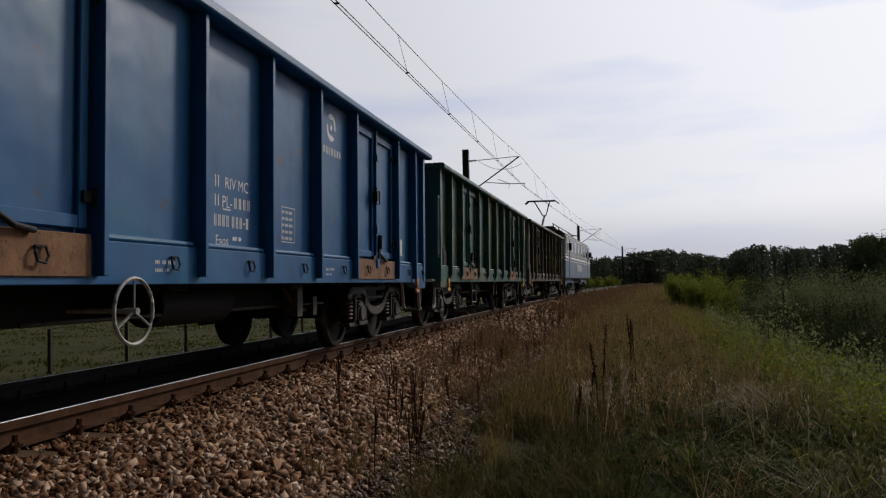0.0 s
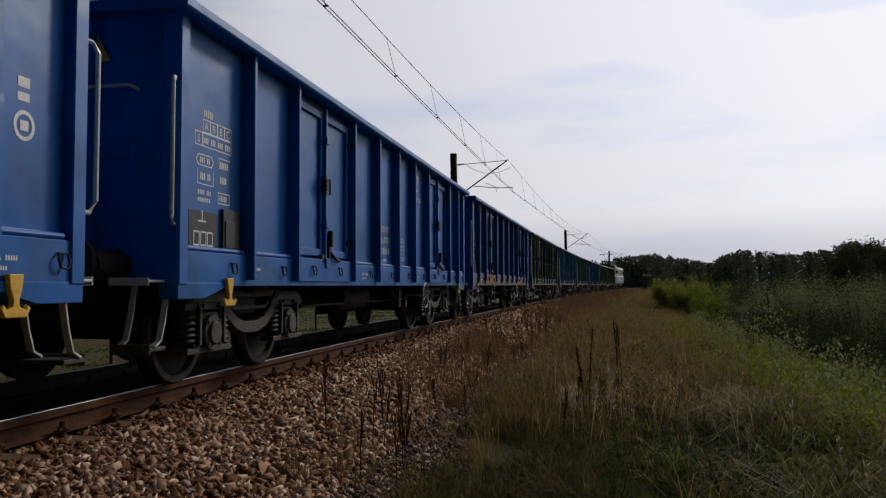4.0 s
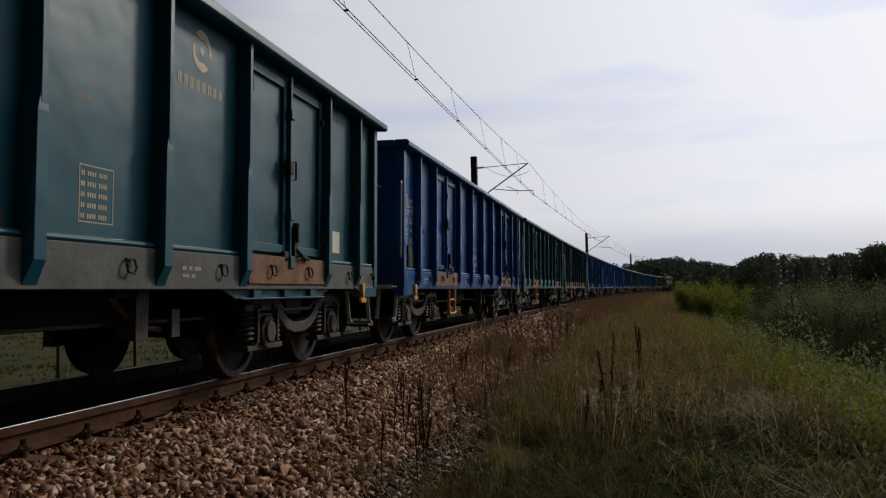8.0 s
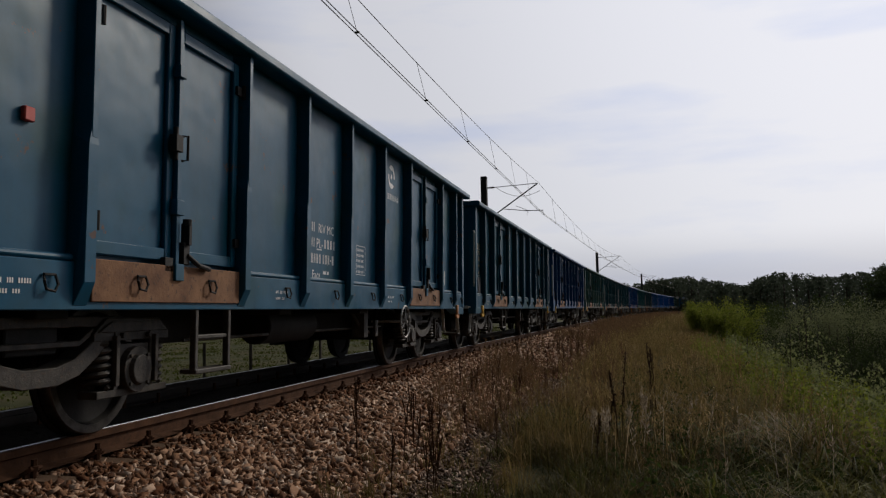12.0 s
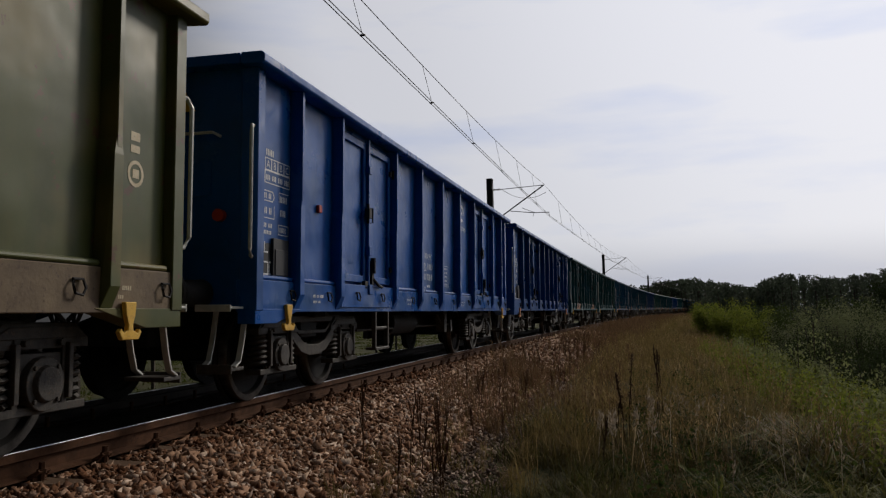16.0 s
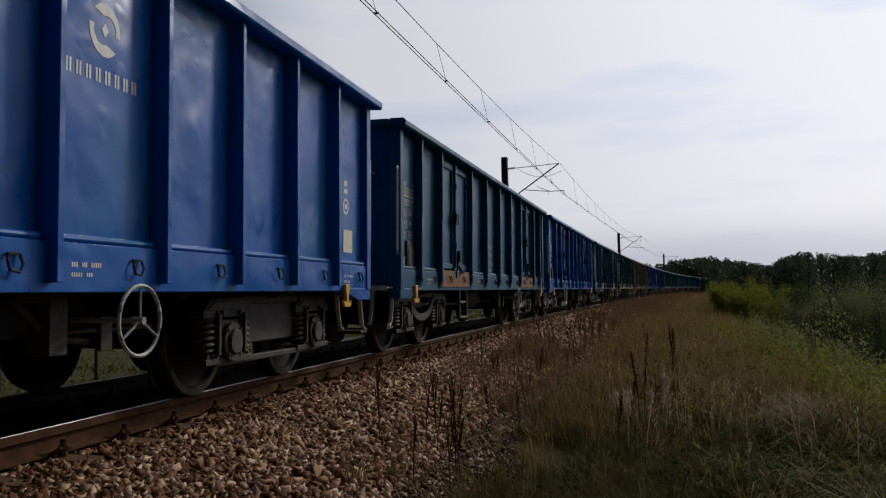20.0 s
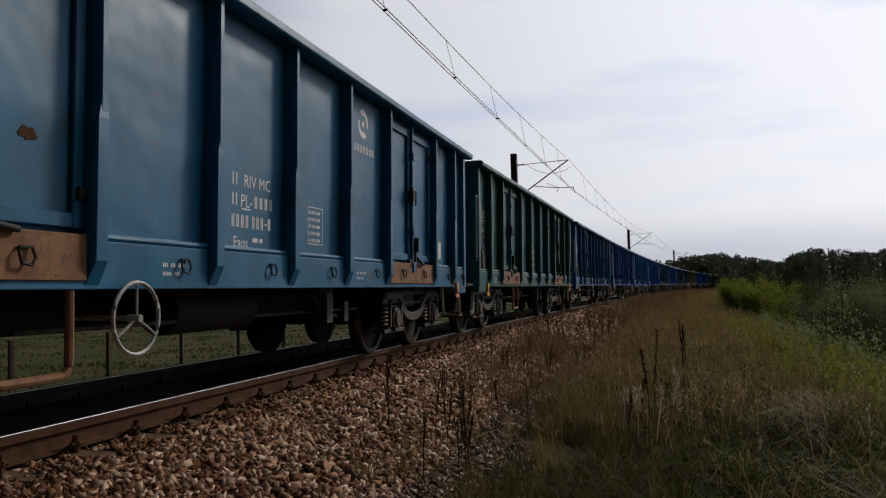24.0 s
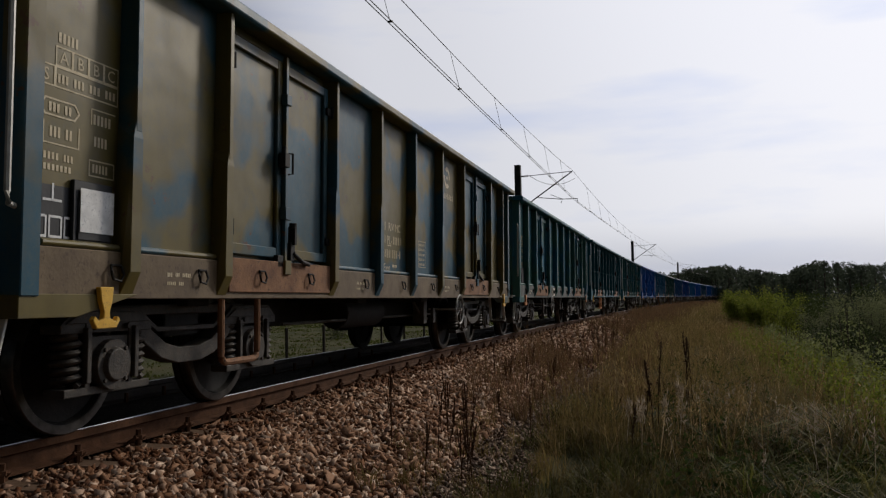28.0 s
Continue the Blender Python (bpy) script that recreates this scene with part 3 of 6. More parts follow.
M["endrib"] = Form().prism([(-0.06, HALF - 0.03), (0.06, HALF - 0.03), (0.04, HALF + 0.05), (-0.04, HALF + 0.05)], 0.94, 3.02, "z").mesh("end_rib", WHITE, 0.004)
M["handrail"] = Form().tube([(1.36, HALF - 0.02, 2.50), (1.385, HALF + 0.06, 2.49), (1.390, HALF + 0.08, 2.44), (1.385, HALF + 0.07, 1.42), (1.385, HALF + 0.06, 1.36), (1.36, HALF - 0.02, 1.35)], 0.017, 7).mesh("handrail", GREYBAR, smooth=True)
M["front_handrail"] = Form().tube([(1.26, HALF - 0.02, 2.50), (1.30, HALF + 0.20, 2.49), (1.315, HALF + 0.25, 2.43), (1.315, HALF + 0.25, 1.44), (1.30, HALF + 0.20, 1.36), (1.26, HALF - 0.02, 1.35)], 0.018, 7).mesh("handrail", GREYBAR, smooth=True)
M["crossrail"] = Form().tube([(0.45, HALF, 2.42), (0.47, HALF + 0.08, 2.44), (1.02, HALF + 0.08, 2.44), (1.05, HALF, 2.42)], 0.014, 6).mesh("end_grab_rail", GREYBAR)
M["buffer"] = (Form().cyl((0.875, 1.04), 0.125, HALF - 0.02, HALF + 0.36, "y", 18, 0.105).cyl((0.875, 1.04), 0.085, HALF + 0.3, HALF + 0.56, "y", 16)
               .cyl((0.875, 1.04), 0.225, HALF + 0.56, HALF + 0.60, "y", 24, 0.20)).mesh("buffer", STEEL_DARK, 0.004, True)
M["coupling"] = (Form().box(-0.05, 0.05, HALF, HALF + 0.32, 0.98, 1.10).tube([(0, HALF + 0.2, 1.1), (0.05, HALF + 0.42, 0.95), (0, HALF + 0.5, 0.72), (-0.05, HALF + 0.42, 0.95)], 0.022, 6, True)
                 .tube([(0.3, HALF, 0.95), (0.35, HALF + 0.25, 0.72), (0.2, HALF + 0.5, 0.60)], 0.022, 6)).mesh("coupling", STEEL_DARK)
M["cornerstep"] = Form().box(0.98, 1.30, HALF - 0.02, HALF + 0.20, 0.385, 0.415).box(0.98, 1.30, HALF + 0.185, HALF + 0.205, 0.36, 0.44).mesh("corner_step", BOGIE, 0.004)
M["stephanger"] = strap([(HALF - 0.06, 0.90), (HALF + 0.01, 0.60), (HALF + 0.06, 0.46), (HALF + 0.14, 0.42)], 0.018, 1.262, 1.312).mesh("step_hanger", GREYBAR, 0.003)
M["bufferstep"] = Form().box(0.98, 1.31, HALF + 0.02, HALF + 0.24, 0.905, 0.925).box(0.98, 1.31, HALF + 0.235, HALF + 0.25, 0.88, 0.94).mesh("buffer_tread", GREYBAR, 0.004)
M["hook"] = (Form().prism([(-0.065, 0.945), (0.055, 0.945), (0.045, 0.86), (0.024, 0.80), (0.03, 0.765), (0.075, 0.745), (0.095, 0.775), (0.118, 0.755), (0.085, 0.705), (-0.085, 0.705),
                           (-0.118, 0.755), (-0.095, 0.78), (-0.07, 0.75), (-0.03, 0.765), (-0.024, 0.80), (-0.05, 0.86)], 1.405, 1.44, "x")).mesh("towing_hook", YELLOW, 0.005)
M["ring"] = Form().tube([(1.41, -0.035, 0.035), (1.425, -0.05, 0.0), (1.43, -0.035, -0.05), (1.43, 0.03, -0.06), (1.43, 0.055, -0.02), (1.415, 0.045, 0.035)], 0.009, 5, True).mesh("lashing_ring", STEEL_DARK)
hw = ring(0.218, 0.0135)
for i in range(3):
    a = math.pi / 2 + 2 * math.pi * i / 3
    hw.tube([(0, 0, 0), (0.0, 0.218 * math.cos(a), 0.218 * math.sin(a))], 0.009, 5)
M["handwheel"] = hw.cyl((0, 0), 0.024, -0.06, 0.03, "x", 10).tube([(-0.06, 0, 0), (-0.5, 0, 0)], 0.018, 6).mesh("handbrake_wheel", WHEELGREY, smooth=True)
M["stepframe"] = (Form().box(1.34, 1.39, -0.27, -0.225, 0.42, 0.90).box(1.34, 1.39, 0.225, 0.27, 0.42, 0.90).box(1.26, 1.40, -0.27, 0.27, 0.395, 0.43)
                  .box(1.31, 1.38, -0.225, 0.225, 0.655, 0.685)).mesh("side_step", GREYBAR, 0.006)
bow = [(1.365, -0.27, 0.90), (1.37, -0.27, 0.52)] + [(1.37, -0.20 - 0.07 * math.cos(a), 0.47 - 0.07 * math.sin(a)) for a in np.linspace(0.2, 1.57, 5)]
M["bowstep"] = Form().tube(bow + [(x, -y, z) for x, y, z in bow[::-1]], 0.026, 8).mesh("side_step", GREYBAR, smooth=True)
M["beam"] = (Form().prism([(-1.35, 0.902), (-1.0, 0.785), (1.0, 0.785), (1.35, 0.902)], 1.33, 1.345, "x").box(1.345, 1.39, -1.0, 1.0, 0.785, 0.80)
             .box(1.345, 1.385, -0.75, -0.60, 0.80, 0.90).box(1.345, 1.385, -0.08, 0.08, 0.80, 0.90).box(1.345, 1.385, 0.60, 0.75, 0.80, 0.90)).mesh("door_beam", GREYBAR, 0.004)
M["lockbar"] = (Form().box(1.388, 1.425, -0.022, 0.022, 1.10, 2.98).box(1.388, 1.445, -0.05, 0.05, 1.55, 1.66).box(1.388, 1.445, -0.045, 0.045, 2.55, 2.64)
                .box(1.388, 1.45, -0.055, 0.055, 1.08, 1.20)).mesh("locking_bar", STEEL_DARK, 0.004)
M["handle"] = Form().tube([(1.388, 0.085, 2.14), (1.435, 0.09, 2.14), (1.435, 0.09, 1.96), (1.388, 0.085, 1.96)], 0.011, 5).mesh("door_handle", STEEL_DARK)
M["latch"] = (Form().box(1.388, 1.445, 0.05, 0.13, 1.20, 1.36).box(1.400, 1.470, 0.075, 0.115, 1.34, 1.50).cyl((1.44, 0.095), 0.035, 1.48, 1.53, "z", 8)
              .tube([(1.44, 0.10, 1.27), (1.465, 0.22, 1.20), (1.45, 0.40, 1.18)], 0.020, 6).box(1.388, 1.430, -0.16, -0.06, 1.14, 1.24)).mesh("door_latch", STEEL_DARK, 0.004)
M["lockcase"] = Form().box(1.40, 1.46, -0.10, -0.01, 2.00, 2.12).cyl((1.425, -0.055), 0.02, 1.94, 2.18, "z", 8).mesh("lock_case", STEEL_DARK, 0.004)
M["hinge"] = Form().box(1.387, 1.41, -0.05, 0.05, -0.035, 0.035).cyl((1.418, 0.045), 0.018, -0.06, 0.06, "z", 8).mesh("hinge", STEEL_DARK)
M["clipbox"] = Form().box(1.337, 1.365, -0.16, 0.16, 1.33, 1.70).box(1.366, 1.374, -0.13, 0.13, 1.36, 1.60).mesh("label_holder", BLACK, 0.006)
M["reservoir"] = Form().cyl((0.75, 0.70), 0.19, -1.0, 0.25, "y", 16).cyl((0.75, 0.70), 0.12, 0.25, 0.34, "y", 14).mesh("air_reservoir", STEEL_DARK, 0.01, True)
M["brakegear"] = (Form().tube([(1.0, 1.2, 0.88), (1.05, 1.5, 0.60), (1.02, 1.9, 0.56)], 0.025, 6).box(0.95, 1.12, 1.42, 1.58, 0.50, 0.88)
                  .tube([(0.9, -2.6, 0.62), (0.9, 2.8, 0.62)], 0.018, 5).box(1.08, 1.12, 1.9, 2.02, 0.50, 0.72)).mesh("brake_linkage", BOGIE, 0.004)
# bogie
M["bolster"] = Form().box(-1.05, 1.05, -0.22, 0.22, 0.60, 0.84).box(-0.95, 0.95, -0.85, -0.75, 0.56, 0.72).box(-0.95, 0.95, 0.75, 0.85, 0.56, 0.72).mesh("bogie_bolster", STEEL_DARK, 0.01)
M["topstrap"] = strap([(-1.16, 0.70), (-0.78, 0.80), (-0.60, 0.80), (0.60, 0.80), (0.78, 0.80), (1.16, 0.70)], 0.07, 0.96, 1.10).mesh("side_frame", BOGIE, 0.006)
M["belly"] = strap([(-0.66, 0.76), (-0.50, 0.62), (-0.32, 0.51), (-0.14, 0.465), (0.14, 0.465), (0.32, 0.51), (0.50, 0.62), (0.66, 0.76)], 0.115, 0.97, 1.12).mesh("frame_girder", BOGIE, 0.006)
M["lowbar"] = strap([(-1.25, 0.36), (-1.1, 0.29), (1.1, 0.29), (1.25, 0.36)], 0.05, 1.04, 1.12).box(0.98, 1.06, -0.65, 0.65, 0.42, 0.78).mesh("frame_girder", BOGIE, 0.006)
far = strap([(-1.16, 0.70), (-0.78, 0.80), (0.78, 0.80), (1.16, 0.70)], 0.07, 0.96, 1.10)
far.add(*[(q.v, q.f) for q in [strap([(-0.74, 0.77), (-0.34, 0.49), (0.34, 0.49), (0.74, 0.77)], 0.085, 0.97, 1.09)]][0])
for ya in (-0.9, 0.9):
    far.cyl((ya, 0.46), 0.165, 0.98, 1.14, "x", 12).box(0.98, 1.09, ya - 0.38, ya + 0.38, 0.30, 0.74)
M["farframe"] = far.mesh("side_frame", BOGIE)
M["bracket"] = (Form().prism([(-0.43, 0.665), (0.43, 0.665), (0.43, 0.72), (0.30, 0.82), (-0.30, 0.82), (-0.43, 0.72)], 0.975, 1.125, "x")
                .prism([(-0.40, 0.725), (0.40, 0.725), (0.27, 0.795), (-0.27, 0.795)], 1.125, 1.14, "x").box(1.125, 1.165, -0.245, -0.205, 0.36, 0.70).box(1.125, 1.165, 0.205, 0.245, 0.36, 0.70)
                .cyl((-0.15, 0.70), 0.022, 1.125, 1.16, "x", 6).cyl((0.15, 0.70), 0.022, 1.125, 1.16, "x", 6)).mesh("box_bracket", BOGIE, 0.004)
M["belly2"] = strap([(-0.50, 0.74), (-0.36, 0.66), (0.36, 0.66), (0.50, 0.74)], 0.035, 0.985, 1.10).mesh("frame_brace", BOGIE, 0.004)
box_form = Form().prism([(-0.20, 0.40), (-0.20, 0.64), (0.20, 0.64), (0.20, 0.40)], 0.97, 1.12, "x").cyl((0, 0.46), 0.165, 0.98, 1.17, "x", 20, 0.16).cyl((0, 0.46), 0.115, 1.165, 1.20, "x", 16, 0.10)
for i in range(4):
    a = math.pi / 4 + i * math.pi / 2
    box_form.cyl((0.137 * math.cos(a), 0.46 + 0.137 * math.sin(a)), 0.016, 1.168, 1.185, "x", 6)
M["axlebox"] = box_form.mesh("axlebox", BOGIE, 0.004)
M["pedestal"] = Form().prism([(-0.40, 0.285), (0.40, 0.285), (0.40, 0.335), (0.225, 0.335), (0.225, 0.74), (0.180, 0.74), (0.180, 0.335), (-0.180, 0.335), (-0.180, 0.74), (-0.225, 0.74), (-0.225, 0.335), (-0.40, 0.335)], 0.985, 1.135, "x").mesh("pedestal", BOGIE, 0.004)
coil = [(1.05 + 0.080 * math.cos(a), 0.080 * math.sin(a), 0.35 + 0.30 * a / (12 * math.pi)) for a in np.linspace(0, 12 * math.pi, 46)]
M["spring"] = Form().tube(coil, 0.020, 4).mesh("coil_spring", BOGIE, smooth=True)


def lathe(profile, n=28):
    """A turned form about the x axis from (x, radius) points."""
    f, m = Form(), len(profile)
    pts = [(x, r * math.cos(2 * math.pi * i / n), r * math.sin(2 * math.pi * i / n)) for x, r in profile for i in range(n)]
    return f.add(pts, [(k * n + i, k * n + (i + 1) % n, (k + 1) * n + (i + 1) % n, (k + 1) * n + i) for k in range(m - 1) for i in range(n)])


half = [(0.0, 0.08), (0.64, 0.08), (0.65, 0.125), (0.69, 0.14), (0.715, 0.385), (0.675, 0.40), (0.672, 0.485), (0.70, 0.488), (0.712, 0.463), (0.808, 0.457), (0.808, 0.395),
        (0.765, 0.38), (0.75, 0.15), (0.82, 0.12), (0.82, 0.07), (0.99, 0.065), (0.99, 0.0)]
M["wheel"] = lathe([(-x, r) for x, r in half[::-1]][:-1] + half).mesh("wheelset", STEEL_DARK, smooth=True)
M["tyre"] = lathe([(0.809, 0.398), (0.814, 0.402), (0.814, 0.455), (0.806, 0.462), (0.730, 0.4655)], 40).mesh("tyre", TREAD, smooth=True)


def far_wall(posts):
    f, edges = Form(), [-HALF + 0.1] + posts + [HALF - 0.1]
    for a, b in zip(edges, edges[1:]):
        f.box(1.300, 1.335, a + 0.046, b - 0.046, 1.16, 3.02)
        if b - a > 1.5:
            f.box(1.336, 1.38, a + 0.06, (a + b) / 2 - 0.02, 1.22, 2.93).box(1.336, 1.38, (a + b) / 2 + 0.02, b - 0.06, 1.22, 2.93)
    return f.mesh("side_wall", WHITE)


M["farwall"], M["farwall_short"], M["farwall_plain"] = far_wall(POSTS), far_wall(SHORT_POSTS), far_wall(PLAIN_POSTS)
M["header"] = Form().box(1.270, 1.322, -0.905, 0.905, 1.16, 3.02).box(1.323, 1.345, -0.905, 0.905, 2.955, 3.02).mesh("door_header", WHITE, 0.003)


def letters(text, size):
    """Flat lettering from the built-in font, read from the right side of a wagon: along +y, up z, facing +x."""
    c = bpy.data.curves.new("letters", "FONT")
    c.body, c.size, c.align_x = text, size, "CENTER"
    c.resolution_u = 2
    o = bpy.data.objects.new("letters", c)
    scene.collection.objects.link(o)
    me = bpy.data.meshes.new_from_object(o.evaluated_get(bpy.context.evaluated_depsgraph_get()))
    bpy.data.objects.remove(o)
    me.transform(Matrix(((0, 0, 1, 0), (1, 0, 0, 0), (0, 1, 0, 0), (0, 0, 0, 1))))
    return [tuple(v.co) for v in me.vertices], [tuple(p.vertices) for p in me.polygons]


def bars(f, y0, z, widths, h, x=0.0, gap=0.03):
    """Plain bars in a row."""
    for w in widths:
        f.add([(x, y0, z), (x, y0 + w, z), (x, y0 + w, z + h), (x, y0, z + h)], [(0, 1, 2, 3)])
        y0 += w + gap
    return f


def script(f, y0, z, widths, h, gap=0.03, pitch=0.030):
    """Unreadable writing: each word a row of narrow upright bars."""
    for w in widths:
        k = max(1, round(w / pitch))
        bars(f, y0, z, [w / k * 0.60] * k, h, 0.0, w / k * 0.40)
        y0 += w + gap
    return f


def shifted(vf, y, z):
    v, fc = vf
    return [(p[0], p[1] + y, p[2] + z) for p in v], fc


# the number in four rows
ROWS = {}
f = Form().add(*shifted(letters("RIV MC", 0.140), 0.13, 1.69))
bars(f, -0.27, 1.69, [0.018, 0.018], 0.10, gap=0.035)
ROWS["lettering"] = f.mesh("lettering", WHITE)
f = Form().add(*shifted(letters("PL-", 0.145), -0.05, 1.525))
script(f, 0.08, 1.53, [0.056] * 4, 0.096, gap=0.030), bars(f, -0.27, 1.53, [0.018, 0.018], 0.096, gap=0.035), bars(f, -0.13, 1.503, [0.14], 0.012)
ROWS["country_mark"] = f.mesh("country_mark", WHITE)
f = Form()
script(f, -0.28, 1.36, [0.050] * 4, 0.10, gap=0.022), script(f, 0.04, 1.36, [0.050] * 3, 0.10, gap=0.022), bars(f, 0.255, 1.40, [0.03], 0.016), bars(f, 0.305, 1.36, [0.05], 0.10)
ROWS["number_bars"] = f.mesh("number_bars", WHITE)
f = Form().add(*shifted(letters("Eaos", 0.125), -0.14, 1.20))
bars(f, 0.05, 1.25, [0.085, 0.05], 0.034)
ROWS["type_letters"] = f.mesh("type_letters", WHITE)
# emblem and name bars
f = Form()
for sgn in (1, -1):
    arc = [(sgn * 0.150 * math.cos(a), sgn * 0.165 * math.sin(a)) for a in np.linspace(-0.15, 2.35, 10)]
    inner = [(sgn * (0.022 + 0.085 * math.cos(a)), sgn * (0.010 + 0.085 * math.sin(a))) for a in np.linspace(2.0, -0.3, 10)]
    f.add([(0, y, 2.62 + z) for y, z in arc + inner], [(i, i + 1, 18 - i, 19 - i) for i in range(9)])
f.add([(0, 0.035, 2.62), (0, 0.0, 2.665), (0, -0.035, 2.62), (0, 0.0, 2.575)], [(0, 1, 2, 3)])
M["logo"] = f.mesh("emblem", WHITE)
f = Form()
script(f, -0.35, 2.28, [0.060, 0.056, 0.060, 0.060, 0.064, 0.060, 0.056, 0.064], 0.085, gap=0.030)
M["emblem"] = f.mesh("name_bars", WHITE)
f = Form()
for i in range(5):
    script(f, -0.15, 1.315 + i * 0.066, [0.04, 0.09, 0.09], 0.030, gap=0.02, pitch=0.020)
bars(f, -0.17, 1.29, [0.34], 0.007), bars(f, -0.17, 1.64, [0.34], 0.007), bars(f, -0.17, 1.29, [0.007], 0.35), bars(f, 0.163, 1.29, [0.007], 0.357)
M["grid"] = f.mesh("load_table", WHITE)
def box_line(f, y0, y1, z0, z1, t=0.009):
    """An outlined cell."""
    bars(f, y0, z0, [y1 - y0], t), bars(f, y0, z1 - t, [y1 - y0], t), bars(f, y0, z0 + t, [t], z1 - z0 - 2 * t), bars(f, y1 - t, z0 + t, [t], z1 - z0 - 2 * t)


f = Form()
script(f, -0.17, 2.52, [0.16], 0.06)
for i, word in enumerate(("A", "B", "B", "C")):
    box_line(f, -0.19 + i * 0.13, -0.06 + i * 0.13, 2.385, 2.50)
    f.add(*shifted(letters(word, 0.10), -0.125 + i * 0.13, 2.408))
box_line(f, -0.32, -0.19, 2.265, 2.385), box_line(f, -0.19, 0.33, 2.265, 2.385)
f.add(*shifted(letters("S", 0.10), -0.255, 2.29))
script(f, -0.17, 2.295, [0.09, 0.09, 0.10, 0.10], 0.05, gap=0.035)
f.add([(0, -0.30, 2.15), (0, -0.26, 2.20), (0, -0.03, 2.20), (0, 0.01, 2.15), (0, -0.03, 2.10), (0, -0.26, 2.10),
       (0, -0.285, 2.15), (0, -0.253, 2.19), (0, -0.037, 2.19), (0, -0.005, 2.15), (0, -0.037, 2.11), (0, -0.253, 2.11)],
      [(i, (i + 1) % 6, 6 + (i + 1) % 6, 6 + i) for i in range(6)])
script(f, -0.23, 2.125, [0.09, 0.06], 0.05)
script(f, 0.12, 2.12, [0.16], 0.06), bars(f, 0.10, 2.205, [0.21], 0.008), bars(f, 0.10, 2.115, [0.008], 0.09)
script(f, -0.22, 1.985, [0.09, 0.06], 0.06), bars(f, -0.27, 1.95, [0.009], 0.12), bars(f, 0.0, 1.95, [0.009], 0.12), bars(f, -0.27, 1.945, [0.28], 0.008)
script(f, 0.13, 1.99, [0.12], 0.06)
box_line(f, 0.09, 0.31, 1.81, 1.91)
script(f, 0.12, 1.835, [0.14], 0.05), script(f, -0.26, 1.86, [0.12, 0.08], 0.04), script(f, -0.26, 1.80, [0.22], 0.035)
M["data"] = f.mesh("data_table", WHITE)
f = Form()
bars(f, -0.17, 1.47, [0.09, 0.09, 0.09], 0.014, gap=0.025), bars(f, -0.17, 1.36, [0.09, 0.09, 0.09], 0.014, gap=0.025)
for y in (-0.17, -0.08, -0.055, 0.035, 0.06, 0.15):
    bars(f, y, 1.36, [0.012], 0.12)
bars(f, -0.10, 1.56, [0.14], 0.014), bars(f, -0.035, 1.56, [0.014], 0.10)
M["brakemarks"] = f.mesh("brake_marking", WHITE)
M["darkpanel"] = Form().box(1.3355, 1.3385, -0.24, 0.24, 1.18, 1.50).mesh("dark_panel", BLACK)
f = Form()
script(f, -0.25, 0.0, [0.06, 0.05, 0.10], 0.028, pitch=0.019), script(f, -0.25, -0.055, [0.10, 0.06], 0.024, pitch=0.019)
M["smallmarks"] = f.mesh("small_marking", WHITE)
f = Form()
bars(f, -0.06, 2.02, [0.10], 0.06), bars(f, -0.06, 1.94, [0.10], 0.05)
f.add([(0, 0.09 * math.cos(a), 1.80 + 0.09 * math.sin(a)) for a in np.linspace(0, 2 * math.pi, 16, endpoint=False)]
      + [(0, 0.065 * math.cos(a), 1.80 + 0.065 * math.sin(a)) for a in np.linspace(0, 2 * math.pi, 16, endpoint=False)],
      [(i, (i + 1) % 16, 16 + (i + 1) % 16, 16 + i) for i in range(16)])
bars(f, -0.035, 1.77, [0.07], 0.06)
M["endmarks"] = f.mesh("end_marking", WHITE)
M["card"] = Form().box(0, 0.004, -0.14, 0.14, -0.125, 0.125).mesh("card_label", PAPER)
f = Form().add([(0.50, HALF + 0.002, 2.66), (0.80, HALF + 0.002, 2.66), (0.65, HALF + 0.002, 2.92)], [(0, 1, 2)])
M["warning"] = f.mesh("warning_triangle", YELLOW)
M["lamp"] = Form().cyl((1.05, 1.72), 0.055, HALF - 0.03, HALF + 0.03, "y", 14).mesh("tail_disc", RED, smooth=True)
M["marker"] = Form().box(0, 0.035, -0.04, 0.04, -0.04, 0.04).mesh("marker", RED, 0.006)
M["sign"] = Form().box(0, 0.005, -0.17, 0.17, -0.10, 0.11).mesh("sign_plate", PAPER, 0.001)
M["signmark"] = Form().prism([(-0.05, -0.05), (0.10, 0.01), (0.12, 0.07), (-0.03, 0.01)], 0.0055, 0.008, "x").box(0.0055, 0.008, -0.14, -0.09, -0.07, 0.08).mesh("sign_mark", BLACK)
RUST_DARK = simple("flaking_rust", (0.045, 0.022, 0.011), (0.115, 0.052, 0.022), 14, 0.9, 0, 0.5, spot=(0.04, 0.05, 0.05))


def blotch(seed, w, h, x):
    """An irregular stain outline."""
    r = random.Random(seed)
    n = 26
    f = Form()
    ring_pts = []
    for i in range(n):
        a = 2 * math.pi * i / n
        k = 0.70 + 0.18 * math.sin(2 * a + seed) + 0.12 * math.sin(5 * a + 2 * seed) + 0.05 * r.random()
        ring_pts.append((x, w * k * math.cos(a), h * k * math.sin(a)))
    return f.add([(x, 0, 0)] + ring_pts, [(0, i + 1, (i + 1) % n + 1) for i in range(n)])


